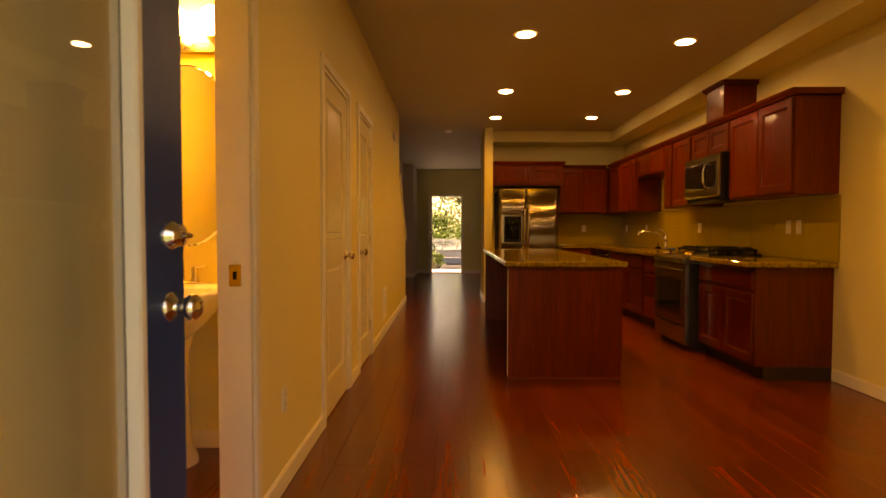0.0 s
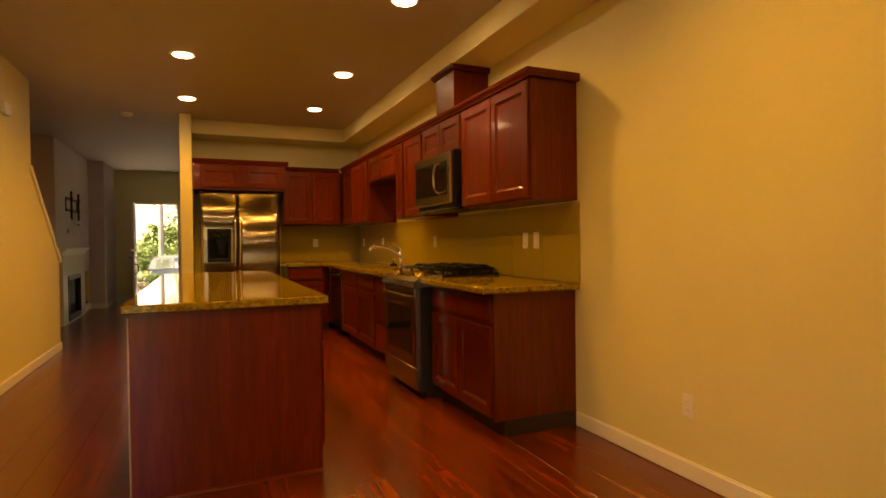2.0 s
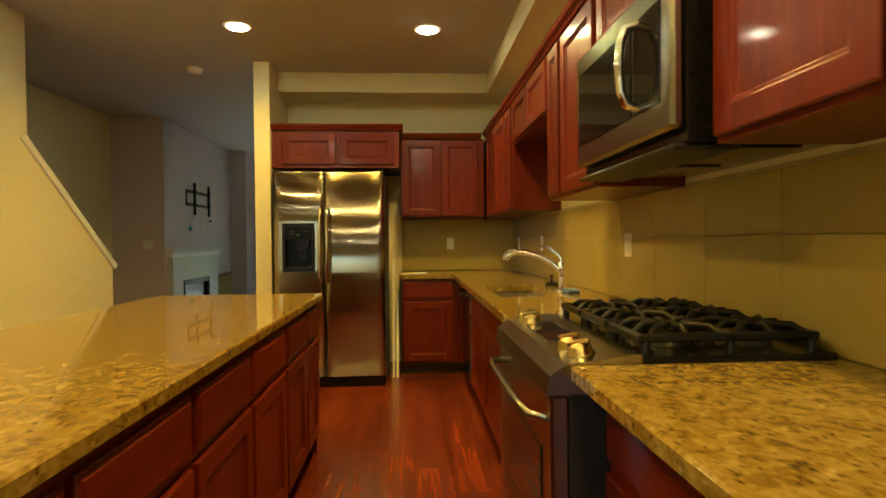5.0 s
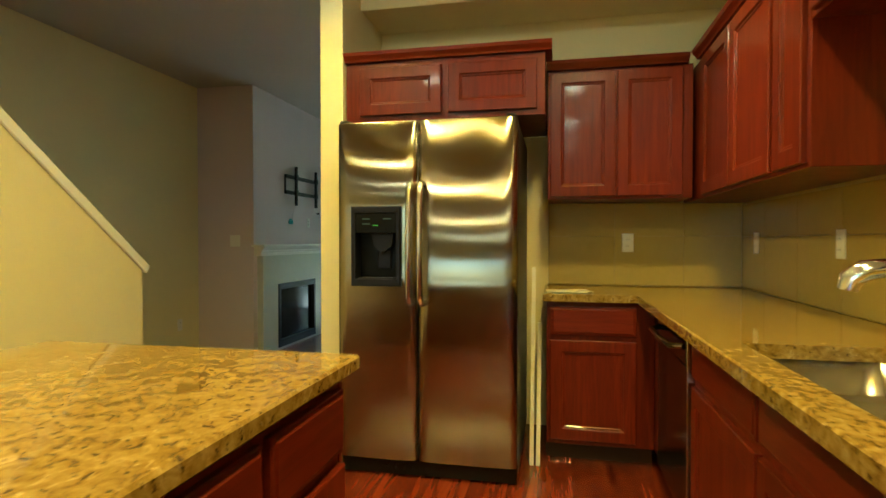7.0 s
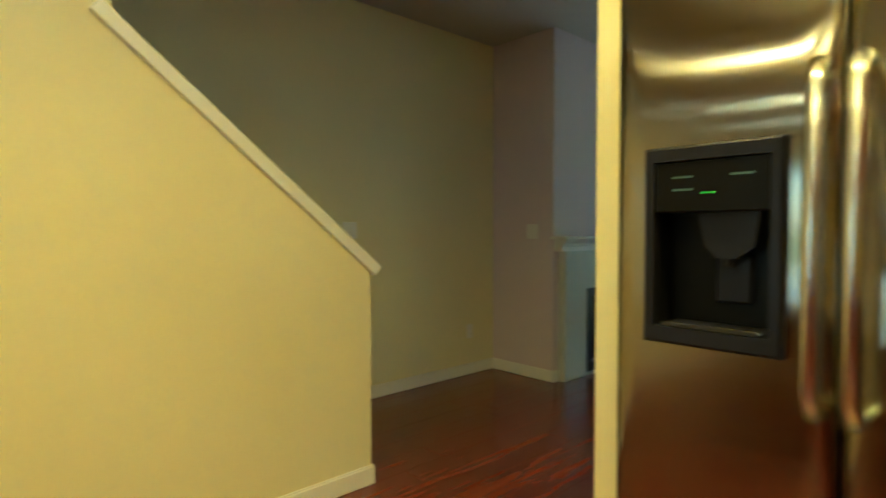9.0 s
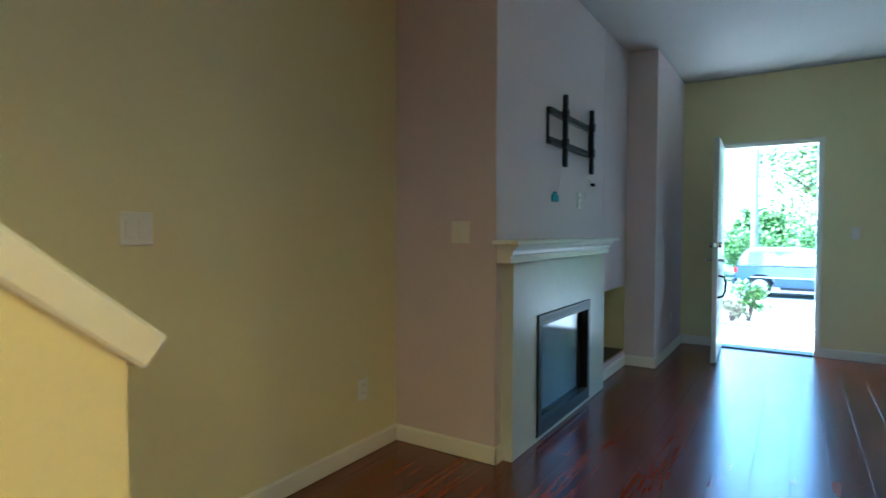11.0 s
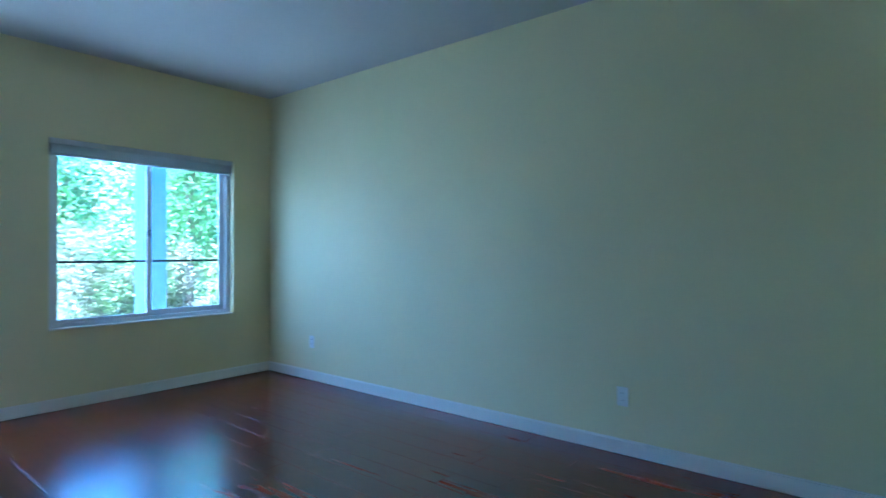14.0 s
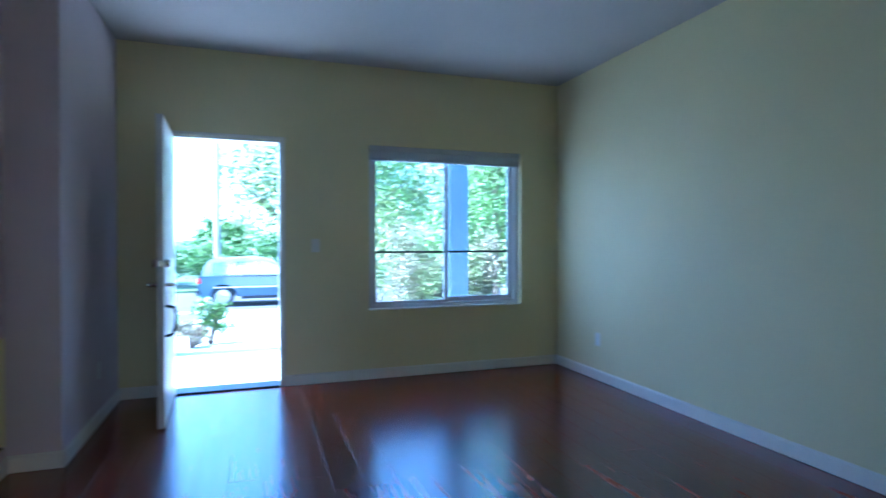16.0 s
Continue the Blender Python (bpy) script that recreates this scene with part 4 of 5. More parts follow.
g = Geo().tube([(RF - 0.045, r0 + 0.05, 0.77), (RF - 0.085, r0 + 0.065, 0.775), (RF - 0.095, r0 + 0.15, 0.778), (RF - 0.098, 5.6, 0.78), (RF - 0.095, r1 - 0.15, 0.778), (RF - 0.085, r1 - 0.065, 0.775), (RF - 0.045, r1 - 0.05, 0.77)], 0.0105, 12)
part("handle", g, M_STEEL_Y, od, "long steel bar handle")
part("warming_drawer", Geo().box((RF - 0.04, r0 + 0.004, 0.065), (RF - 0.0005, r1 - 0.004, 0.235), 0.008), M_STEEL_Y, ra, "steel bottom drawer")
part("plinth", Geo().box((RF + 0.04, r0 + 0.01, 0.001), (XE, r1 - 0.01, 0.06), 0), M_TOE, ra)
for yc in (5.36, 5.6, 5.84):
    g = Geo()
    w = 0.112
    for xx in (2.615, 3.06):
        g.box((xx - 0.010, yc - w, 0.952), (xx + 0.010, yc + w, 0.974), 0.005)
    for yy in (yc - w + 0.009, yc + w - 0.009):
        g.box((2.615, yy - 0.009, 0.953), (3.06, yy + 0.009, 0.975), 0.005)
        for xx in (2.625, 2.84, 3.05):
            g.tube([(xx, yy, 0.925), (xx, yy, 0.955)], [0.013, 0.010], 8)
    g.box((2.83, yc - w, 0.954), (2.85, yc + w, 0.976), 0.005)
    for xx in (2.735, 2.955):
        for q in range(8):
            c, n = math.cos(q * math.pi / 4), math.sin(q * math.pi / 4)
            e = min(0.095 / max(abs(c), 1e-6), (w - 0.015) / max(abs(n), 1e-6))
            g.tube([(xx + c * e, yc + n * e, 0.963), (xx + c * e * 0.72, yc + n * e * 0.72, 0.986), (xx + c * 0.036, yc + n * 0.036, 0.984), (xx + c * 0.03, yc + n * 0.03, 0.972)], [0.009, 0.009, 0.008, 0.006], 7)
    gr = part("grate", g, M_IRON, ra, "black cast iron grate")
    for xx in (2.735, 2.955):
        part("burner", Geo().lathe((xx, yc, 0.9255), [(0.055, 0), (0.052, 0.010), (0.040, 0.012), (0.040, 0.026), (0.02, 0.03)], 24), M_IRON, gr)

# microwave
mw = thing("microwave", (2.9, 5.6, 1.44), "stainless over-the-range microwave with a curved handle", "microwave")
MX = 2.715
part("body", Geo().box((MX, 5.222, 1.44), (XE, 5.982, 1.884), 0.003), M_BLACK, mw)
md = part("door", Geo().box((MX - 0.035, 5.232, 1.475), (MX - 0.0005, 5.98, 1.88), 0.010), M_STEEL_Y, mw, "brushed steel door")
part("window", Geo().box((MX - 0.038, 5.47, 1.55), (MX - 0.034, 5.945, 1.81), 0.002), M_BLKGLASS, md, "dark glass window")
part("keypad", Geo().box((MX - 0.038, 5.29, 1.55), (MX - 0.034, 5.455, 1.81), 0.002), M_BLKGLASS, md, "dark keypad strip")
part("handle", Geo().tube([(MX - 0.038, 5.415, 1.79), (MX - 0.075, 5.415, 1.78), (MX - 0.09, 5.41, 1.74), (MX - 0.097, 5.405, 1.68), (MX - 0.09, 5.41, 1.61), (MX - 0.075, 5.415, 1.575), (MX - 0.038, 5.415, 1.565)], 0.013, 12), M_CHROME, md, "bowed chrome handle")
part("vent_lip", Geo().box((MX - 0.03, 5.232, 1.425), (MX + 0.14, 5.98, 1.4395), 0.005), M_PLASTIC, mw, "dark vent lip")
for yk in (5.42, 5.78):
    part("filter", Geo().box((MX + 0.16, yk - 0.14, 1.434), (MX + 0.33, yk + 0.14, 1.4395), 0.002), M_STEEL_Y, mw, "metal grease filter")

# refrigerator
fr = thing("refrigerator", (1.38, 8.9, 0), "stainless steel side-by-side refrigerator with a dispenser", "refrigerator")
FY = 8.51
part("body", Geo().box((0.925, FY + 0.075, 0.03), (1.832, 9.40, 1.775), 0.004), M_PLASTIC, fr, "dark grey cabinet sides")
part("base_grille", Geo().box((0.93, FY + 0.03, 0.005), (1.83, FY + 0.0745, 0.085), 0.004), M_BLACK, fr, "black base grille")


def bowed(x0, x1, z0, z1, y, bow, hole=None, n=16):
    """A door skin that bows outwards a little across its width; hole: an opening x0, x1, z0, z1 in it."""
    def front(x):
        t = (x - x0) / (x1 - x0)
        e = min(t, 1 - t)
        return y - bow * (1 - (2 * t - 1) ** 2) + 0.012 * (1 - min(1, e / 0.035)) ** 2
    xs = [x0 + (x1 - x0) * k / n for k in range(n + 1)]
    zs = [z0, z0 + 0.006, z1 - 0.006, z1]
    if hole:
        xs, zs = sorted(xs + list(hole[:2])), sorted(zs + list(hole[2:]))
    cols = [(x0, None)] + [(a, front(a)) for a in xs] + [(x1, None)]
    m = len(cols)
    vs = [(a, y + 0.018 if f is None else f + (0.006 if z in (z0, z1) else 0), z) for z in zs for a, f in cols]
    fs = []
    for r in range(len(zs) - 1):
        for k in range(m - 1):
            if hole and hole[0] - 1e-6 < cols[k][0] and cols[k + 1][0] < hole[1] + 1e-6 and hole[2] - 1e-6 < zs[r] and zs[r + 1] < hole[3] + 1e-6:
                continue
            fs.append((r * m + k, r * m + k + 1, (r + 1) * m + k + 1, (r + 1) * m + k))
    return Geo().add(vs, fs, True)


def door_core(x0, x1, z0, z1, hole=None):
    """The door's thickness behind its skin."""
    if hole:
        return Geo(facing("-y", (0, FY + 0.07, 0))).plate([x0, hole[0], hole[1], x1], [z0, hole[2], hole[3], z1], 0, 0.055, {(1, 1)}, 0.001)
    return Geo().box((x0, FY + 0.015, z0), (x1, FY + 0.07, z1), 0.002)


GAP = (1.012, 1.248, 0.978, 1.352)
dl = part("freezer_door", bowed(0.923, 1.335, 0.09, 1.79, FY, 0.006, GAP), M_STEEL, fr, "brushed steel freezer door")
dr = part("fridge_door", bowed(1.343, 1.832, 0.09, 1.79, FY, 0.006), M_STEEL, fr, "brushed steel refrigerator door")
part("door_core", door_core(0.924, 1.334, 0.091, 1.789, GAP), M_PLASTIC, dl, "dark grey door edge")
part("door_core", door_core(1.344, 1.831, 0.091, 1.789), M_PLASTIC, dr, "dark grey door edge")
for dd, hx in ((dl, 1.312), (dr, 1.368)):
    y0 = FY - 0.006
    g = Geo().tube([(hx, y0, 1.475), (hx, y0 - 0.04, 1.47), (hx, y0 - 0.058, 1.43), (hx, y0 - 0.066, 1.18), (hx, y0 - 0.058, 0.92), (hx, y0 - 0.04, 0.885), (hx, y0, 0.88)], 0.0145, 14)
    part("handle", g, M_STEEL_Z, dd, "bowed steel handle")
DY = FY - 0.012
g = Geo(facing("-y", (0, DY + 0.008, 0))).plate([1.0, 1.022, 1.238, 1.26], [0.965, 1.0, 1.335, 1.365], 0, 0.022, {(1, 1)}, 0.006)
di = part("dispenser", g, M_BEZEL, dl, "dark grey dispenser frame")
part("control_panel", Geo().box((1.0225, DY - 0.010, 1.232), (1.2375, DY + 0.008, 1.3345), 0.003), M_RECESS, di, "black glass buttons")
RB = FY + 0.066
g = Geo().box((1.0135, RB - 0.004, 0.979), (1.2465, RB, 1.351), 0).box((1.0135, DY + 0.009, 0.98), (1.0225, RB - 0.004, 1.35), 0).box((1.2375, DY + 0.009, 0.98), (1.2465, RB - 0.004, 1.35), 0)
g.box((1.0225, DY + 0.009, 0.98), (1.2375, RB - 0.004, 0.998), 0).box((1.0225, DY + 0.009, 1.232), (1.2375, RB - 0.004, 1.35), 0.004)
part("recess", g, M_RECESS, di, "deep black recess")
part("ice_chute", Geo().prism([(1.10, 1.2318), (1.215, 1.2318), (1.205, 1.165), (1.175, 1.142), (1.14, 1.142), (1.115, 1.165)], "y", DY + 0.012, RB - 0.02), M_BEZEL, di, "dark ice chute")
part("paddle", Geo().box((1.12, RB - 0.024, 1.05), (1.19, RB - 0.012, 1.15), 0.005), M_BEZEL, di, "dark dispenser paddle")
part("drip_tray", Geo().box((1.035, DY - 0.006, 0.9985), (1.225, RB - 0.006, 1.006), 0.002), M_BEZEL, di, "dark drip tray")
part("tray_lip", Geo().box((1.04, DY - 0.010, 1.0005), (1.22, DY - 0.0065, 1.010), 0.001), M_PLASTIC, di)
part("nozzle", Geo().lathe((1.155, DY + 0.03, 1.125), [(0.006, 0.0), (0.008, 0.004), (0.008, 0.017)], 12), M_PLASTIC, di, "small dark nozzle")
part("indicator", Geo().box((1.118, DY - 0.0108, 1.268), (1.122, DY - 0.010, 1.271), 0).box((1.128, DY - 0.0108, 1.268), (1.132, DY - 0.010, 1.271), 0).box((1.138, DY - 0.0108, 1.268), (1.142, DY - 0.010, 1.271), 0), M_LED, di, "tiny green indicator lights")
for a, b in ((1.06, 1.275), (1.06, 1.30), (1.17, 1.30)):
    part("label_bar", Geo().box((a, DY - 0.0106, b), (a + 0.04, DY - 0.010, b + 0.004), 0), M_PRINT, di)
for hx in (0.95, 1.80):
    part("hinge_cover", Geo().box((hx - 0.025, FY + 0.02, 1.7905), (hx + 0.025, FY + 0.09, 1.808), 0.006), M_PLASTIC, fr)
for k, (x, top) in enumerate(((1.878, 1.04), (1.912, 0.72))):
    tb = thing("trim_strip", (x, 8.80, 0), "loose white trim strip leaning by the refrigerator", "trim strip", "loose trim strips")
    g = Geo().prism([(8.80, 0.001), (8.812, 0.001), (9.09, top), (9.078, top)], "x", x, x + 0.022)
    part("strip", g, M_TRIM, tb)

# island
isl = thing("kitchen_island", (1.06, 5.7, 0), "reddish cherry kitchen island with drawers and doors", "island")
IX0, IX1, IY0, IY1 = 0.63, 1.50, 4.275, 7.14
part("body", Geo().box((0.93, IY0 + 0.022, 0.10), (IX1 - 0.001, IY1 - 0.022, CT - 0.001), 0.002), M_CHERRY, isl)
part("end_panel", Geo().box((IX0, IY0, 0.001), (IX1, IY0 + 0.02, CT - 0.001), 0.002), M_CHERRY, isl, "plain cherry end panel")
part("end_panel", Geo().box((IX0, IY1 - 0.02, 0.001), (IX1, IY1, CT - 0.001), 0.002), M_CHERRY, isl, "plain cherry end panel")
part("edge_strip", Geo().box((IX0 - 0.004, IY0 - 0.001, 0.02), (IX0 - 0.0005, IY0 + 0.021, CT - 0.02), 0.001), M_TRIM, isl, "pale edge banding")
part("shoe_moulding", Geo().prism([(IY0 - 0.0005, 0.001), (IY0 - 0.014, 0.001), (IY0 - 0.012, 0.010), (IY0 - 0.0005, 0.016)], "x", IX0, IX1), M_CHERRY_X, isl)
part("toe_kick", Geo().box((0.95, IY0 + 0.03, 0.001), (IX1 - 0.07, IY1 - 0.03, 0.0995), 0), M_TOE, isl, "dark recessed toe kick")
cuts = [4.30, 4.83, 5.32, 5.81, 6.31, 6.76, 7.13]
for a, b in zip(cuts[:-1], cuts[1:]):
    slab("drawer", "+x", (IX1, a + 0.012, 0.69), b - a - 0.03, 0.15, isl)
    shaker("door", "+x", (IX1, a + 0.012, 0.125), b - a - 0.03, 0.535, isl)
it = thing("worktop", (1.06, 5.7, CT), "speckled tan granite slab on the kitchen island", "worktop")
part("slab", Geo().box((0.603, 4.243, CT), (1.535, 7.175, 0.91), 0.006), M_GRANITE, it)

# ---- washroom ----
SXC = -1.18
ps = thing("pedestal_sink", (SXC, 2.66, 0), "white ceramic pedestal sink", "sink")
prof = [(0.09, 0.62), (0.17, 0.69), (0.235, 0.77), (0.262, 0.82), (0.268, 0.845), (0.262, 0.858), (0.246, 0.860), (0.225, 0.845), (0.16, 0.775), (0.06, 0.745), (0.02, 0.742)]
part("basin", Geo().lathe((SXC, 2.645, 0), prof, 40, 1.10, 0.92).box((SXC - 0.25, 2.79, 0.79), (SXC + 0.25, 2.896, 0.872), 0.02), M_CERAMIC, ps)
part("pedestal", Geo().lathe((SXC, 2.70, 0), [(0.125, 0.001), (0.122, 0.03), (0.095, 0.10), (0.082, 0.35), (0.088, 0.55), (0.12, 0.68)], 32, 1.0, 0.9), M_CERAMIC, ps)
wf = thing("washroom_faucet", (SXC, 2.82, 0.872), "satin nickel two-handle basin faucet", "faucet")
part("base", Geo().box((SXC - 0.085, 2.80, 0.8725), (SXC + 0.085, 2.85, 0.89), 0.008), M_NICKEL, wf)
part("spout", Geo().tube([(SXC, 2.825, 0.89), (SXC, 2.825, 0.97), (SXC, 2.81, 1.005), (SXC, 2.77, 1.015), (SXC, 2.735, 0.99), (SXC, 2.73, 0.965)], [0.016, 0.013, 0.013, 0.013, 0.013, 0.012], 14), M_NICKEL, wf)
for s in (-1, 1):
    part("lever", Geo().lathe((SXC + 0.065 * s, 2.825, 0.89), [(0.018, 0), (0.012, 0.03), (0.016, 0.06), (0.008, 0.072)], 16).tube([(SXC + 0.065 * s, 2.825, 0.955), (SXC + 0.13 * s, 2.815, 0.965)], [0.008, 0.005], 10), M_NICKEL, wf)
mi = thing("wall_mirror", (SXC, 2.9, 1.53), "frameless oval wall mirror above the sink", "mirror")
vs = [(SXC + 0.27 * math.cos(a), 2.893, 1.53 + 0.46 * math.sin(a)) for a in [2 * math.pi * k / 64 for k in range(64)]]
vs2 = [(SXC + 0.28 * math.cos(a), 2.899, 1.53 + 0.47 * math.sin(a)) for a in [2 * math.pi * k / 64 for k in range(64)]]
part("mirror_glass", Geo().add(vs + vs2, [tuple(range(64))] + [(k, 64 + k, 64 + (k + 1) % 64, (k + 1) % 64) for k in range(64)]), M_MIRROR, mi, "silvered oval glass")
vl = thing("vanity_light", (SXC, 2.88, 2.08), "chrome vanity light bar with three lit bulbs", "wall light")
part("bar", Geo().box((SXC - 0.26, 2.865, 2.05), (SXC + 0.26, 2.899, 2.10), 0.006), M_NICKEL, vl)
for k in (-0.18, 0.0, 0.18):
    part("holder", Geo().tube([(SXC + k, 2.865, 2.08), (SXC + k, 2.82, 2.09), (SXC + k, 2.80, 2.12)], [0.018, 0.016, 0.03], 14), M_NICKEL, vl)
    part("bulb", Geo().lathe((SXC + k, 2.80, 2.12), [(0.02, 0.0), (0.045, 0.03), (0.055, 0.07), (0.048, 0.11), (0.02, 0.135)], 20), M_BULB, vl, "glowing frosted bulb")
wl = bpy.data.lights.new("washroom_light", "POINT")
wl.energy, wl.color, wl.shadow_soft_size = 3.2, (1.0, 0.42, 0.09), 0.06
new("washroom_light", wl).location = (SXC, 2.66, 2.2)
tr = thing("towel_ring", (X0, 2.3, 1.45), "round satin towel ring on the wall", "towel ring")
part("mount", Geo().lathe((X0, 2.3, 1.50), [(0.026, 0), (0.026, 0.008), (0.012, 0.014), (0.011, 0.05)], 20, axis="x"), M_NICKEL, tr)
ring = [(X0 + 0.045, 2.3 + 0.075 * math.sin(a), 1.425 + 0.075 * math.cos(a)) for a in [2 * math.pi * k / 32 for k in range(33)]]
part("ring", Geo().tube(ring, 0.005, 8, False), M_NICKEL, tr)

# ---- living room ----
fp = thing("fireplace", (XB, 11.8, 0), "pale stone fireplace surround with white mantel shelf", "fireplace")
FX = -0.93
FY0, FY1 = 11.31, 12.225
g = Geo(facing("+x", (XB, 0, 0))).plate([11.0, FY0, FY1, 12.6], [0.001, 0.03, 0.725, 1.035], 0, FX - XB, {(1, 1)}, 0.003)
part("surround", g, surface("surround_stone", (0.56, 0.56, 0.46), 0.3, vary=0.05, grain=20, bump=0.05), fp, "smooth grey-green surround")
mant = [(XB, 1.0355), (FX + 0.012, 1.0355), (FX + 0.012, 1.07), (FX + 0.022, 1.078), (FX + 0.026, 1.095), (FX + 0.045, 1.112), (FX + 0.052, 1.125), (FX + 0.075, 1.128), (FX + 0.075, 1.15), (XB, 1.15)]
me = part("mantel", Geo().prism(mant, "y", 10.94, 12.66).box((XB, 10.885, 1.1285), (FX + 0.078, 12.715, 1.1505), 0.003), M_TRIM, fp, "white moulded mantel shelf")
ff = Geo(facing("+x", (XB, 0, 0))).plate([FY0 + 0.001, FY0 + 0.045, FY1 - 0.045, FY1 - 0.001], [0.031, 0.11, 0.66, 0.724], 0.002, FX + 0.012 - XB, {(1, 1)}, 0.004)
fb = part("firebox_frame", ff, M_IRON, fp, "black metal firebox frame")
part("firebox_glass", Geo().box((XB + 0.03, FY0 + 0.045, 0.11), (XB + 0.036, FY1 - 0.045, 0.66), 0), M_FIREGLASS, fb, "dark reflecting glass")
for z in (0.682, 0.696, 0.058, 0.075):
    part("louvre", Geo().box((FX + 0.012, FY0 + 0.06, z), (FX + 0.016, FY1 - 0.06, z + 0.006), 0.001), M_PLASTIC, fb)
tv = thing("tv_bracket", (XB, 11.98, 1.83), "black steel television wall bracket, empty", "tv bracket")
for z in (1.925, 1.745):
    part("rail", Geo().box((XB, 11.58, z - 0.02), (XB + 0.02, 12.38, z + 0.02), 0.003).box((XB + 0.02, 11.58, z + 0.008), (XB + 0.03, 12.38, z + 0.02), 0.002).box((XB + 0.02, 11.58, z - 0.02), (XB + 0.03, 12.38, z - 0.008), 0.002), M_IRON, tv, "black wall rail")
for yk in (11.585, 12.375):
    part("end_strut", Geo().box((XB, yk - 0.01, 1.725), (XB + 0.015, yk + 0.01, 1.945), 0.002), M_IRON, tv)
for yk in (11.78, 12.31):
    part("arm", Geo().box((XB + 0.031, yk - 0.017, 1.60), (XB + 0.06, yk + 0.017, 2.05), 0.004).box((XB + 0.03, yk - 0.025, 1.72), (XB + 0.066, yk + 0.025, 1.78), 0.004).box((XB + 0.03, yk - 0.025, 1.90), (XB + 0.066, yk + 0.025, 1.96), 0.004), M_IRON, tv, "upright black arm")
    part("pull_cord", Geo().tube([(XB + 0.04, yk - 0.02, 1.61), (XB + 0.025, yk - 0.04, 1.5), (XB + 0.02, yk - 0.055, 1.43)], 0.0018, 6), M_WHITEPL, tv, "thin release cord")
ow = thing("low_voltage_plate", (XB, 11.72, 1.40), "small teal cable box on the chimney breast", "cable box")
part("plate", Geo(facing("+x", (XB, 11.72, 1.405))).box((-0.05, -0.022, 0), (0.05, 0.022, 0.012), 0.004).box((-0.03, 0.022, 0), (0.03, 0.04, 0.01), 0.004), M_TEAL, ow)
cb = thing("loose_cable", (XB, 12.40, 1.55), "short black cable sticking out of the wall", "cable")
part("lead", Geo().tube([(XB, 12.32, 1.58), (XB + 0.02, 12.35, 1.58), (XB + 0.025, 12.39, 1.56), (XB + 0.02, 12.41, 1.545)], 0.004, 8), M_WHITEPL, cb)
part("plug", Geo().box((XB + 0.008, 12.405, 1.525), (XB + 0.032, 12.445, 1.55), 0.004), M_BLACK, cb)


# ---- outside ----
def drop(y):
    """Height of the ground before the house."""
    s = min(1, max(0, (y - 17.6) / 10.4))
    return -0.13 - 0.80 * s


ys = [-300, -20, 0.0, 14.95, 16.0, 17.6, 19.5, 22, 25, 28.0]
g = Geo()
xs = [-400, -60, -12, -0.95, 2.6, 12, 60, 400]
vs = [(x, y, drop(y) - 0.02) for y in ys for x in xs] + [(x, y, -1.06) for y in (28.01, 36.4) for x in xs] + [(x, y, z) for y, z in ((36.41, -0.95), (60, -0.9), (600, 2.0)) for x in xs]
n = len(xs)
rows_n = len(vs) // n
g.add(vs, [(r * n + k, r * n + k + 1, (r + 1) * n + k + 1, (r + 1) * n + k) for r in range(rows_n - 1) for k in range(n - 1)])
solid("ground", g, M_GRASS, "rough lawn and ground falling towards the street", "ground")
yp = [15.0, 16.95, 17.6, 19.5, 22, 25, 27.9]
g = Geo()
vs = [(x, y, drop(y) + 0.006) for y in yp for x in (-0.95, 2.6)]
g.add(vs, [(2 * k, 2 * k + 1, 2 * k + 3, 2 * k + 2) for k in range(len(yp) - 1)])
pv = solid("pavement", g, M_CONCRETE, "pale concrete front walk sloping to the street", "pavement")
for k, y in enumerate((18.2, 19.7, 21.2, 22.7, 24.2, 25.7)):
    part("joint", Geo().box((-0.95, y, drop(y) - 0.01), (2.6, y + 0.015, drop(y) + 0.012), 0), M_ASPHALT, pv)
solid("porch_floor", Geo().box((-1.2, 14.945, -0.2), (3.6, 17.0, -0.045), 0.01), M_CONCRETE, "pale concrete porch slab", "porch")
g = Geo().box((-60, 27.9, -1.2), (60, 28.06, -0.90), 0.02)
solid("kerb", g, M_CONCRETE, "concrete kerb along the street", "kerb")
g = Geo().add([(-200, 28.05, -1.03), (200, 28.05, -1.03), (200, 36.3, -1.03), (-200, 36.3, -1.03)], [(0, 1, 2, 3)])
solid("road", g, M_ASPHALT, "grey asphalt street", "road")
for x0 in (2.62, -0.92):
    po = thing("porch_post", (x0 + 0.15, 16.75, -0.045), "grey-blue boxed porch post", "post", "porch posts")
    part("shaft", Geo().box((x0 + 0.02, 16.62, 0.10), (x0 + 0.28, 16.88, 2.62), 0.008), M_SIDING, po)
    part("base_trim", Geo().box((x0, 16.60, -0.044), (x0 + 0.30, 16.90, 0.10), 0.008), M_SIDING, po)
solid("porch_beam", Geo().box((-1.75, 16.62, 2.6205), (3.7, 16.88, 2.85), 0.01), M_TRIM, "white beam resting on the porch posts", "beam")


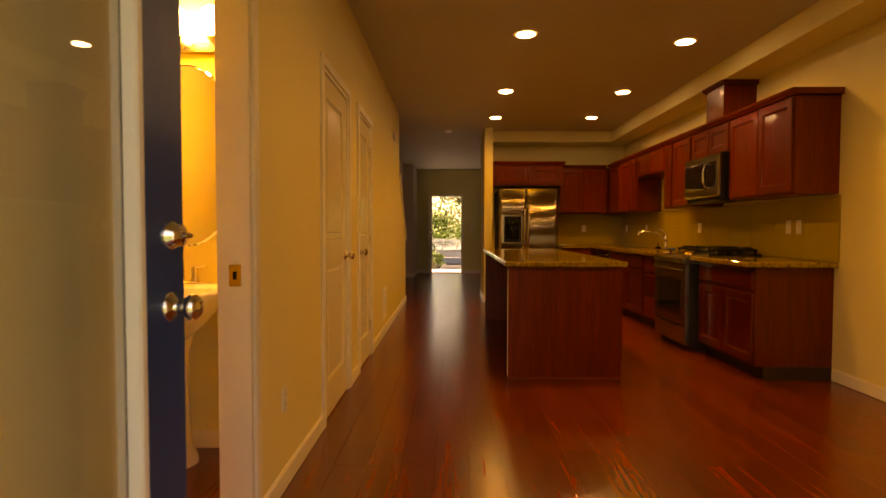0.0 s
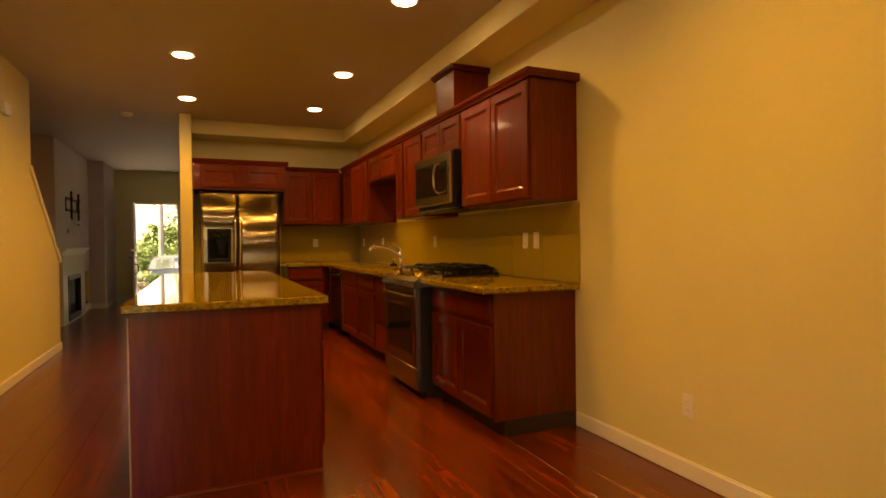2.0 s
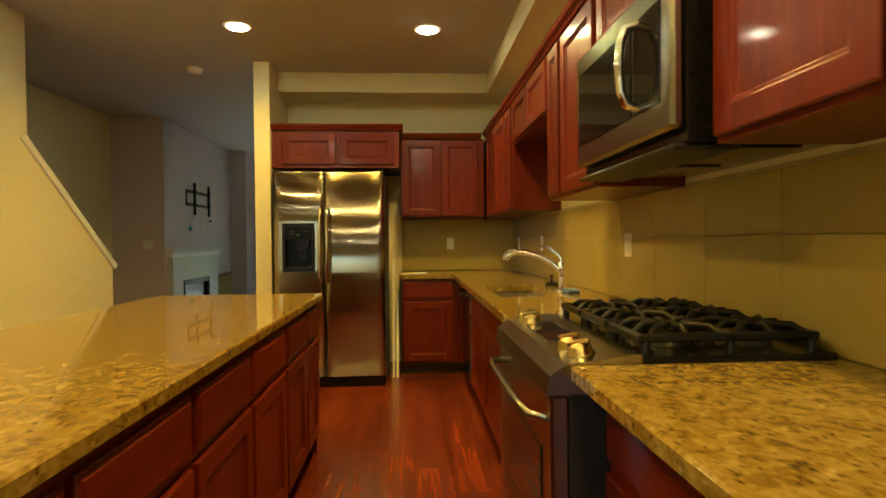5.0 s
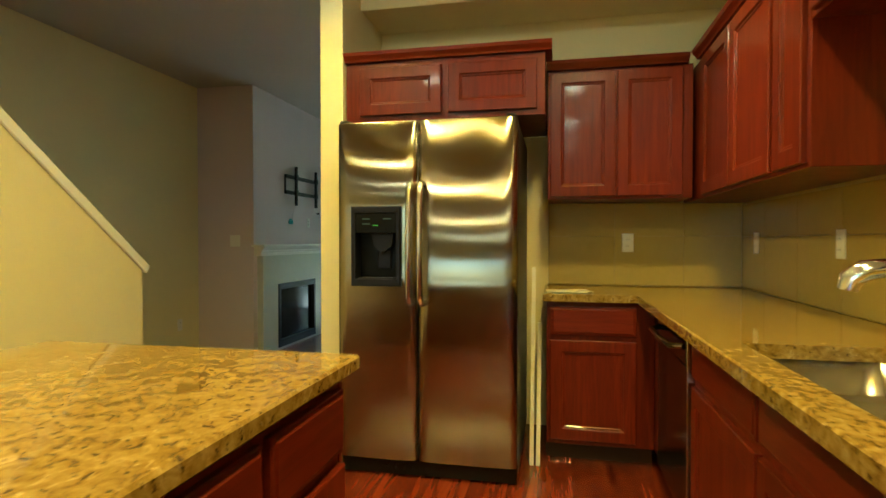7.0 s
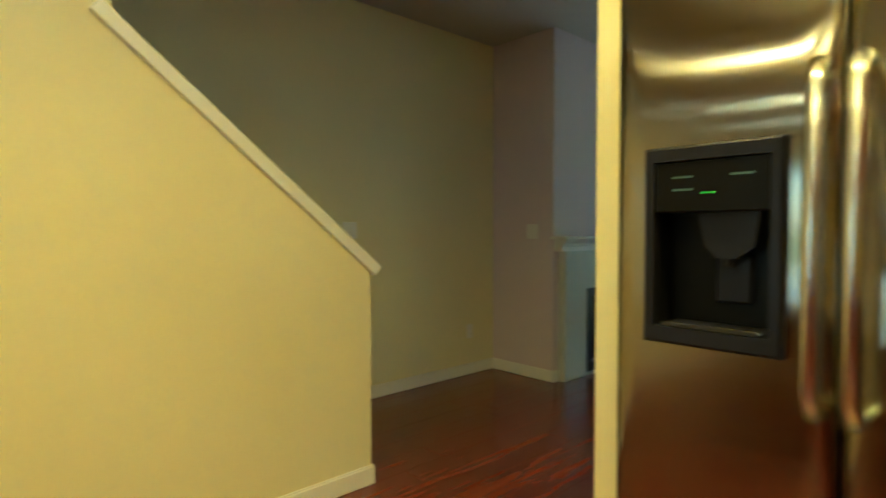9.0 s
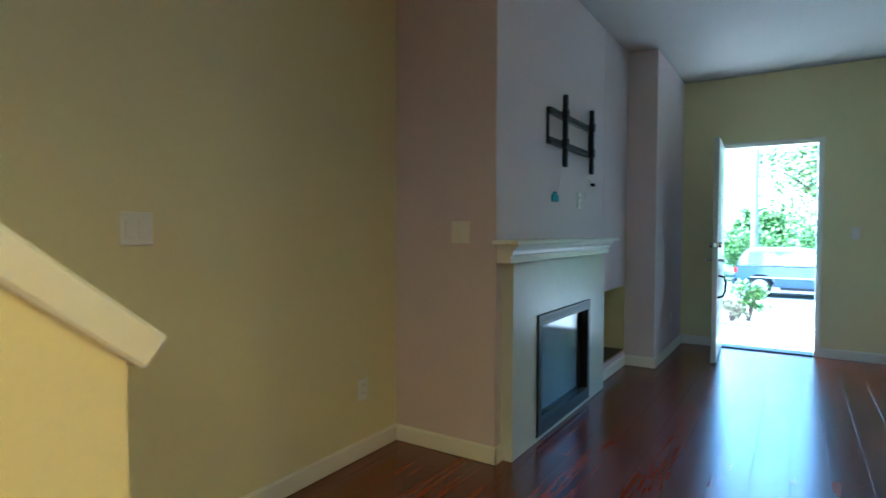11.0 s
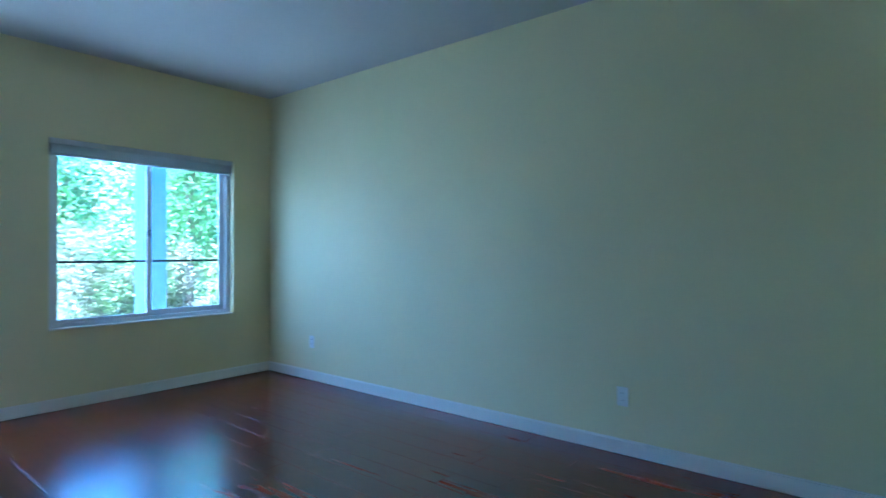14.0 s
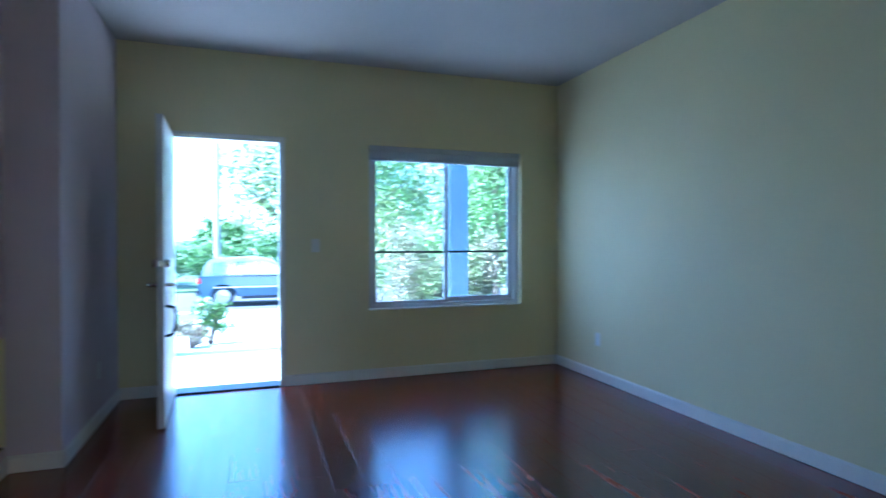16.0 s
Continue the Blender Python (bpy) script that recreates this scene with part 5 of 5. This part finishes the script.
def leaves(g, centre, radii, count, size, rng, flat=0.0):
    """Many small leaf blades scattered in clumps through an uneven crown."""
    clumps = []
    for _ in range(max(6, count // 60)):
        d = Vector((rng.gauss(0, 1), rng.gauss(0, 1), rng.gauss(0, 1))).normalized() * (rng.random() ** 0.4)
        clumps.append((Vector((d.x * radii[0], d.y * radii[1], d.z * radii[2])), rng.uniform(0.16, 0.34) * min(radii)))
    vs, fs = [], []
    for _ in range(count):
        c, r = rng.choice(clumps)
        p = Vector(centre) + c + Vector((rng.gauss(0, r), rng.gauss(0, r), rng.gauss(0, r * 0.8)))
        if p.z < centre[2] - radii[2] * 1.15:
            continue
        a = Vector((rng.gauss(0, 1), rng.gauss(0, 1), rng.gauss(0, 0.7))).normalized()
        b = a.cross(Vector((rng.gauss(0, 1), rng.gauss(0, 1), rng.gauss(0, 1)))).normalized()
        s = size * rng.uniform(0.6, 1.4)
        k = len(vs)
        vs += [p - a * s, p + b * s * 0.45, p + a * s, p - b * s * 0.45]
        fs.append((k, k + 1, k + 2, k + 3))
    return g.add(vs, fs)


def tree(x, y, z, h, r, seed, mat, label, count=2600, size=0.12, trunk=0.14):
    rng = random.Random(seed)
    t = thing("tree", (x, y, z), label, "tree", "street trees")
    top = (x + rng.uniform(-0.3, 0.3), y, z + h * 0.75)
    g = Geo().tube([(x, y, z - 0.1), (x + rng.uniform(-0.1, 0.1), y, z + h * 0.3), top], [trunk, trunk * 0.75, trunk * 0.3], 9)
    for k in range(7):
        a, s = rng.uniform(0, 6.28), rng.uniform(0.3, 0.65)
        p = (x, y, z + h * s)
        q = (x + math.cos(a) * r * 0.8, y + math.sin(a) * r * 0.8, z + h * (s + rng.uniform(0.12, 0.3)))
        mid = ((p[0] + q[0]) / 2, (p[1] + q[1]) / 2, (p[2] + q[2]) / 2 + 0.15)
        g.tube([p, mid, q], [trunk * 0.45, trunk * 0.3, trunk * 0.1], 6)
    part("trunk", g, M_BARK, t)
    part("crown", leaves(Geo(), (x, y, z + h * 0.66), (r, r, h * 0.38), count, size, rng), mat, t, "loose leafy crown")


def shrub(x, y, z, h, r, seed, mat, label, count=900, size=0.05, name="shrub", stems=9):
    rng = random.Random(seed)
    t = thing(name, (x, y, z), label, "shrub")
    g = Geo()
    for k in range(stems):
        a = rng.uniform(0, 6.28)
        e = (x + math.cos(a) * r * 0.8, y + math.sin(a) * r * 0.8, z + h * rng.uniform(0.6, 1.0))
        m = ((x + e[0]) / 2 + rng.uniform(-0.05, 0.05), (y + e[1]) / 2, (z + e[2]) / 2 + h * 0.1)
        g.tube([(x, y, z - 0.05), m, e], [0.014, 0.009, 0.003], 5)
    part("stems", g, M_BARK, t)
    part("foliage", leaves(Geo(), (x, y, z + h * 0.58), (r, r, h * 0.42), count, size, rng), mat, t)


shrub(-0.28, 17.9, -0.16, 0.62, 0.2, 3, M_LEAF, "small green shrub beside the front walk", 700, 0.04)
shrub(-0.50, 17.6, -0.16, 0.42, 0.22, 4, M_DRY, "dry greyish plant beside the front walk", 420, 0.035)
R = random.Random(11)
for k in range(9):
    shrub(2.9 + k * 0.42 + R.uniform(-0.1, 0.1), 19.3 + R.uniform(-0.5, 0.9), -0.3, R.uniform(1.2, 2.0), R.uniform(0.4, 0.6), 20 + k,
          M_LEAF2 if k % 2 else M_DRY, "straggly olive garden shrub before the window", 3400, 0.028)
for k in range(7):
    shrub(3.0 + k * 0.9 + R.uniform(-0.2, 0.2), 22.5 + R.uniform(-0.8, 0.8), -0.6, R.uniform(2.0, 3.2), R.uniform(0.6, 0.9), 40 + k,
          M_LEAF2 if k % 3 == 0 else M_LEAF, "tall leafy garden shrub", 5200, 0.038)
tree(5.6, 21.6, -0.5, 5.0, 1.3, 71, M_LEAF, "young leafy tree in the front garden", 9000, 0.05, 0.08)
tree(3.2, 25.5, -0.8, 6.0, 1.8, 72, M_LEAF, "leafy tree in the front garden", 9000, 0.062, 0.1)
tree(7.6, 26.5, -0.8, 7.0, 2.2, 73, M_LEAF2, "leafy tree in the front garden", 9000, 0.07, 0.12)
tree(10.8, 30.0, -0.9, 8.0, 2.6, 74, M_LEAF, "tall leafy tree beside the street", 8000, 0.09, 0.14)
for k in range(15):
    tree(-22 + k * 4.0 + R.uniform(-0.7, 0.7) - (0.8 if k == 6 else 0), 42 + R.uniform(-2.5, 4.0), -0.9, R.uniform(3.2, 3.9) if k in (1, 2, 3, 4, 5) else R.uniform(6.5, 11), 1.4 if k in (1, 2, 3, 4, 5) else R.uniform(2.2, 3.2), 90 + k,
         M_LEAF if k % 3 else M_LEAF2, "broad leafy tree across the street", 4500, 0.15, 0.2)
for k in range(16):
    shrub(-16 + k * 2.4 + R.uniform(-0.4, 0.4), 38.6 + R.uniform(-0.5, 0.5), -0.95, R.uniform(2.2, 2.9), R.uniform(1.3, 1.7), 130 + k,
          M_LEAF, "dense green hedge shrub across the street", 4000, 0.09, "hedge_shrub", 5)

# parked car, seen from its side
cx, cy, cz = -1.5, 30.2, -1.03
car = thing("parked_car", (cx + 2.3, cy + 0.9, cz), "blue-grey sport utility car, its top coloured pale as sunlit, parked", "car")


def car_skin(profile, y0, y1, tuck):
    """The side outline, drawn in at both flanks."""
    n = len(profile)
    vs = []
    for y, s in ((y0 + tuck, 0.97), (y0, 1.0), (y1, 1.0), (y1 - tuck, 0.97)):
        mx = sum(p[0] for p in profile) / n
        vs += [(cx + mx + (p[0] - mx) * s, y, cz + p[1]) for p in profile]
    fs = [tuple(range(n)), tuple(reversed(range(3 * n, 4 * n)))]
    for r in range(3):
        fs += [(r * n + k, (r + 1) * n + k, (r + 1) * n + (k + 1) % n, r * n + (k + 1) % n) for k in range(n)]
    return Geo().add(vs, fs)


arch = lambda c: [(c + 0.42 * math.cos(a), 0.36 + 0.42 * math.sin(a)) for a in [math.pi * k / 10 for k in range(11)]]
low = [(0.02, 0.42), (0.0, 0.62), (0.03, 0.95), (0.08, 1.06), (3.1, 1.04), (3.9, 0.98), (4.45, 0.88), (4.6, 0.7), (4.6, 0.42), (4.55, 0.30)]
low += arch(3.72) + arch(0.80)[:]
low += [(0.10, 0.32)]
part("body", car_skin(low, cy, cy + 1.86, 0.05), M_CARPAINT, car)
# cabin and windows carry sunlight and sky reflection in their pale colours
cab = [(0.10, 1.061), (0.22, 1.45), (0.36, 1.62), (0.6, 1.68), (1.9, 1.70), (2.45, 1.63), (3.15, 1.061)]
cabin = part("cabin", car_skin(cab, cy + 0.12, cy + 1.74, 0.10), M_CARTOP_SUNLIT, car)
for pts in ([(0.42, 1.12), (0.46, 1.52), (1.15, 1.56), (1.15, 1.12)], [(1.22, 1.12), (1.22, 1.56), (1.95, 1.57), (1.95, 1.12)], [(2.02, 1.12), (2.02, 1.57), (2.36, 1.53), (2.92, 1.12)]):
    part("window", Geo().prism([(cx + a, cz + b) for a, b in pts], "y", cy + 0.105, cy + 0.16), M_CARGLASS, cabin, "side window with reflected sky in its colour")
part("cladding", Geo().box((cx + 1.24, cy - 0.010, cz + 0.37), (cx + 3.28, cy - 0.0005, cz + 0.655), 0.004), M_CLAD, car, "darker lower door cladding")
part("belt_trim", Geo().box((cx + 0.5, cy - 0.012, cz + 0.66), (cx + 4.1, cy - 0.0005, cz + 0.70), 0.003), M_RIM, car, "bright side strip")
part("sill_trim", Geo().box((cx + 1.4, cy - 0.02, cz + 0.27), (cx + 3.25, cy + 0.1, cz + 0.36), 0.01), M_PLASTIC, car, "dark sill strip")
part("tail_lamp", Geo().box((cx - 0.012, cy - 0.008, cz + 0.82), (cx + 0.10, cy + 0.2, cz + 1.0), 0.01), M_TAIL, car, "red tail lamp")
part("bumper", Geo().box((cx - 0.06, cy + 0.02, cz + 0.40), (cx + 0.1, cy + 1.84, cz + 0.62), 0.03), M_PLASTIC, car)
part("mirror", Geo().box((cx + 2.72, cy - 0.16, cz + 1.05), (cx + 2.85, cy - 0.01, cz + 1.2), 0.03), M_CARPAINT, car)
for d in (0.95, 1.98):
    part("door_handle", Geo().box((cx + d + 0.1, cy - 0.022, cz + 0.90), (cx + d + 0.28, cy - 0.002, cz + 0.93), 0.006), M_CARPAINT, car)
for wx in (0.80, 3.72):
    for wy in (cy + 0.03, cy + 1.60):
        w = part("wheel", Geo().lathe((cx + wx, wy, cz + 0.36), [(0.25, 0.0), (0.34, 0.004), (0.36, 0.03), (0.36, 0.2), (0.34, 0.226), (0.25, 0.23)], 32, axis="y"), M_TYRE, car)
        part("rim", Geo().lathe((cx + wx, wy - 0.006, cz + 0.36), [(0.24, 0.0), (0.22, 0.012), (0.05, 0.02), (0.03, 0.0)], 28, axis="y"), M_RIM, w, "alloy rim")
        g = Geo()
        for k in range(5):
            a = 2 * math.pi * k / 5
            g.tube([(cx + wx + 0.03 * math.cos(a), wy - 0.012, cz + 0.36 + 0.03 * math.sin(a)), (cx + wx + 0.23 * math.cos(a), wy - 0.008, cz + 0.36 + 0.23 * math.sin(a))], 0.022, 6)
        part("spokes", g, M_RIM, w)
pl = thing("utility_pole", (-1.25, 37.4, -0.95), "pale wooden utility pole across the street", "pole")
part("shaft", Geo().tube([(-1.25, 37.4, -1.0), (-1.25, 37.4, 8.0)], [0.16, 0.12], 12), surface("weathered_pole", (0.34, 0.31, 0.28), 0.85, vary=0.2), pl)
part("cross_arm", Geo().box((-2.25, 37.3, 7.2), (-0.25, 37.42, 7.34), 0.01), M_BARK, pl)

# ---- backsplash tiles ----
def tiles(parent, way, y0, y1, z0, z1, plane, wide, high):
    n, rows_ = math.ceil((y1 - y0) / wide), math.ceil((z1 - z0) / high)
    shared = {}
    for r in range(rows_):
        for k in range(n):
            a, b = y0 + k * wide, min(y1, y0 + (k + 1) * wide)
            c, d = z0 + r * high, min(z1, z0 + (r + 1) * high)
            key = (round(b - a, 4), round(d - c, 4))
            if key not in shared:
                shared[key] = Geo(facing(way, (0, 0, 0))).box((0.0012, 0.0012, 0), (b - a - 0.0012, d - c - 0.0012, 0.006), 0.001).mesh("tile", M_TILE)
            ob = new("tile", shared[key])
            ob.parent = parent
            ob.location = (plane, a, c) if way == "-x" else (a, plane, c)


tiles(bsx, "-x", 4.227, 9.447, 0.9115, 1.405, XE - 0.004, 0.405, 0.305)
tiles(bsy, "-y", 1.967, XE - 0.012, 0.9165, 1.425, 9.453, 0.405, 0.305)

# ---- floor planks ----
PW, PL = 0.165, 1.22
plank_mesh = Geo().box((0, 0, -0.011), (PW - 0.0003, PL - 0.0006, 0), 0.0011).mesh("plank", M_PLANK)
RP = random.Random(5)


def hidden(x, y):
    """Whether a plank with this corner lies wholly under something."""
    x2, y2 = x + PW, y + PL
    for a, b, c, d in ((-2, -0.67, 2.99, 8.5), (-2, -1.0, 10.95, 13.4), (2.6, 3.3, 4.3, 9.78), (0.95, 1.44, 4.3, 7.1), (-2, -0.75, 13.4, 15), (0.85, 2.6, 8.95, 9.78)):
        if x >= a and x2 <= b and y >= c and y2 <= d:
            return True
    return False


row = 0
x = -1.70
while x < 3.13:
    y = -0.4 - RP.random() * 0.6
    while y < 14.78:
        if y + PL > 0.06 and not hidden(x, y):
            if y < 0.06 or y + PL > 14.785:
                a, b = max(y, 0.06), min(y + PL, 14.785)
                me_ = Geo().box((0, 0, -0.011), (PW - 0.0003, b - a - 0.0006, 0), 0.0003).mesh("plank", M_PLANK)
                ob = new("plank", me_)
                ob.location = (x, a, 0)
            else:
                ob = new("plank", plank_mesh)
                ob.location = (x, y, 0)
            ob.parent = floor
        y += PL
    x += PW
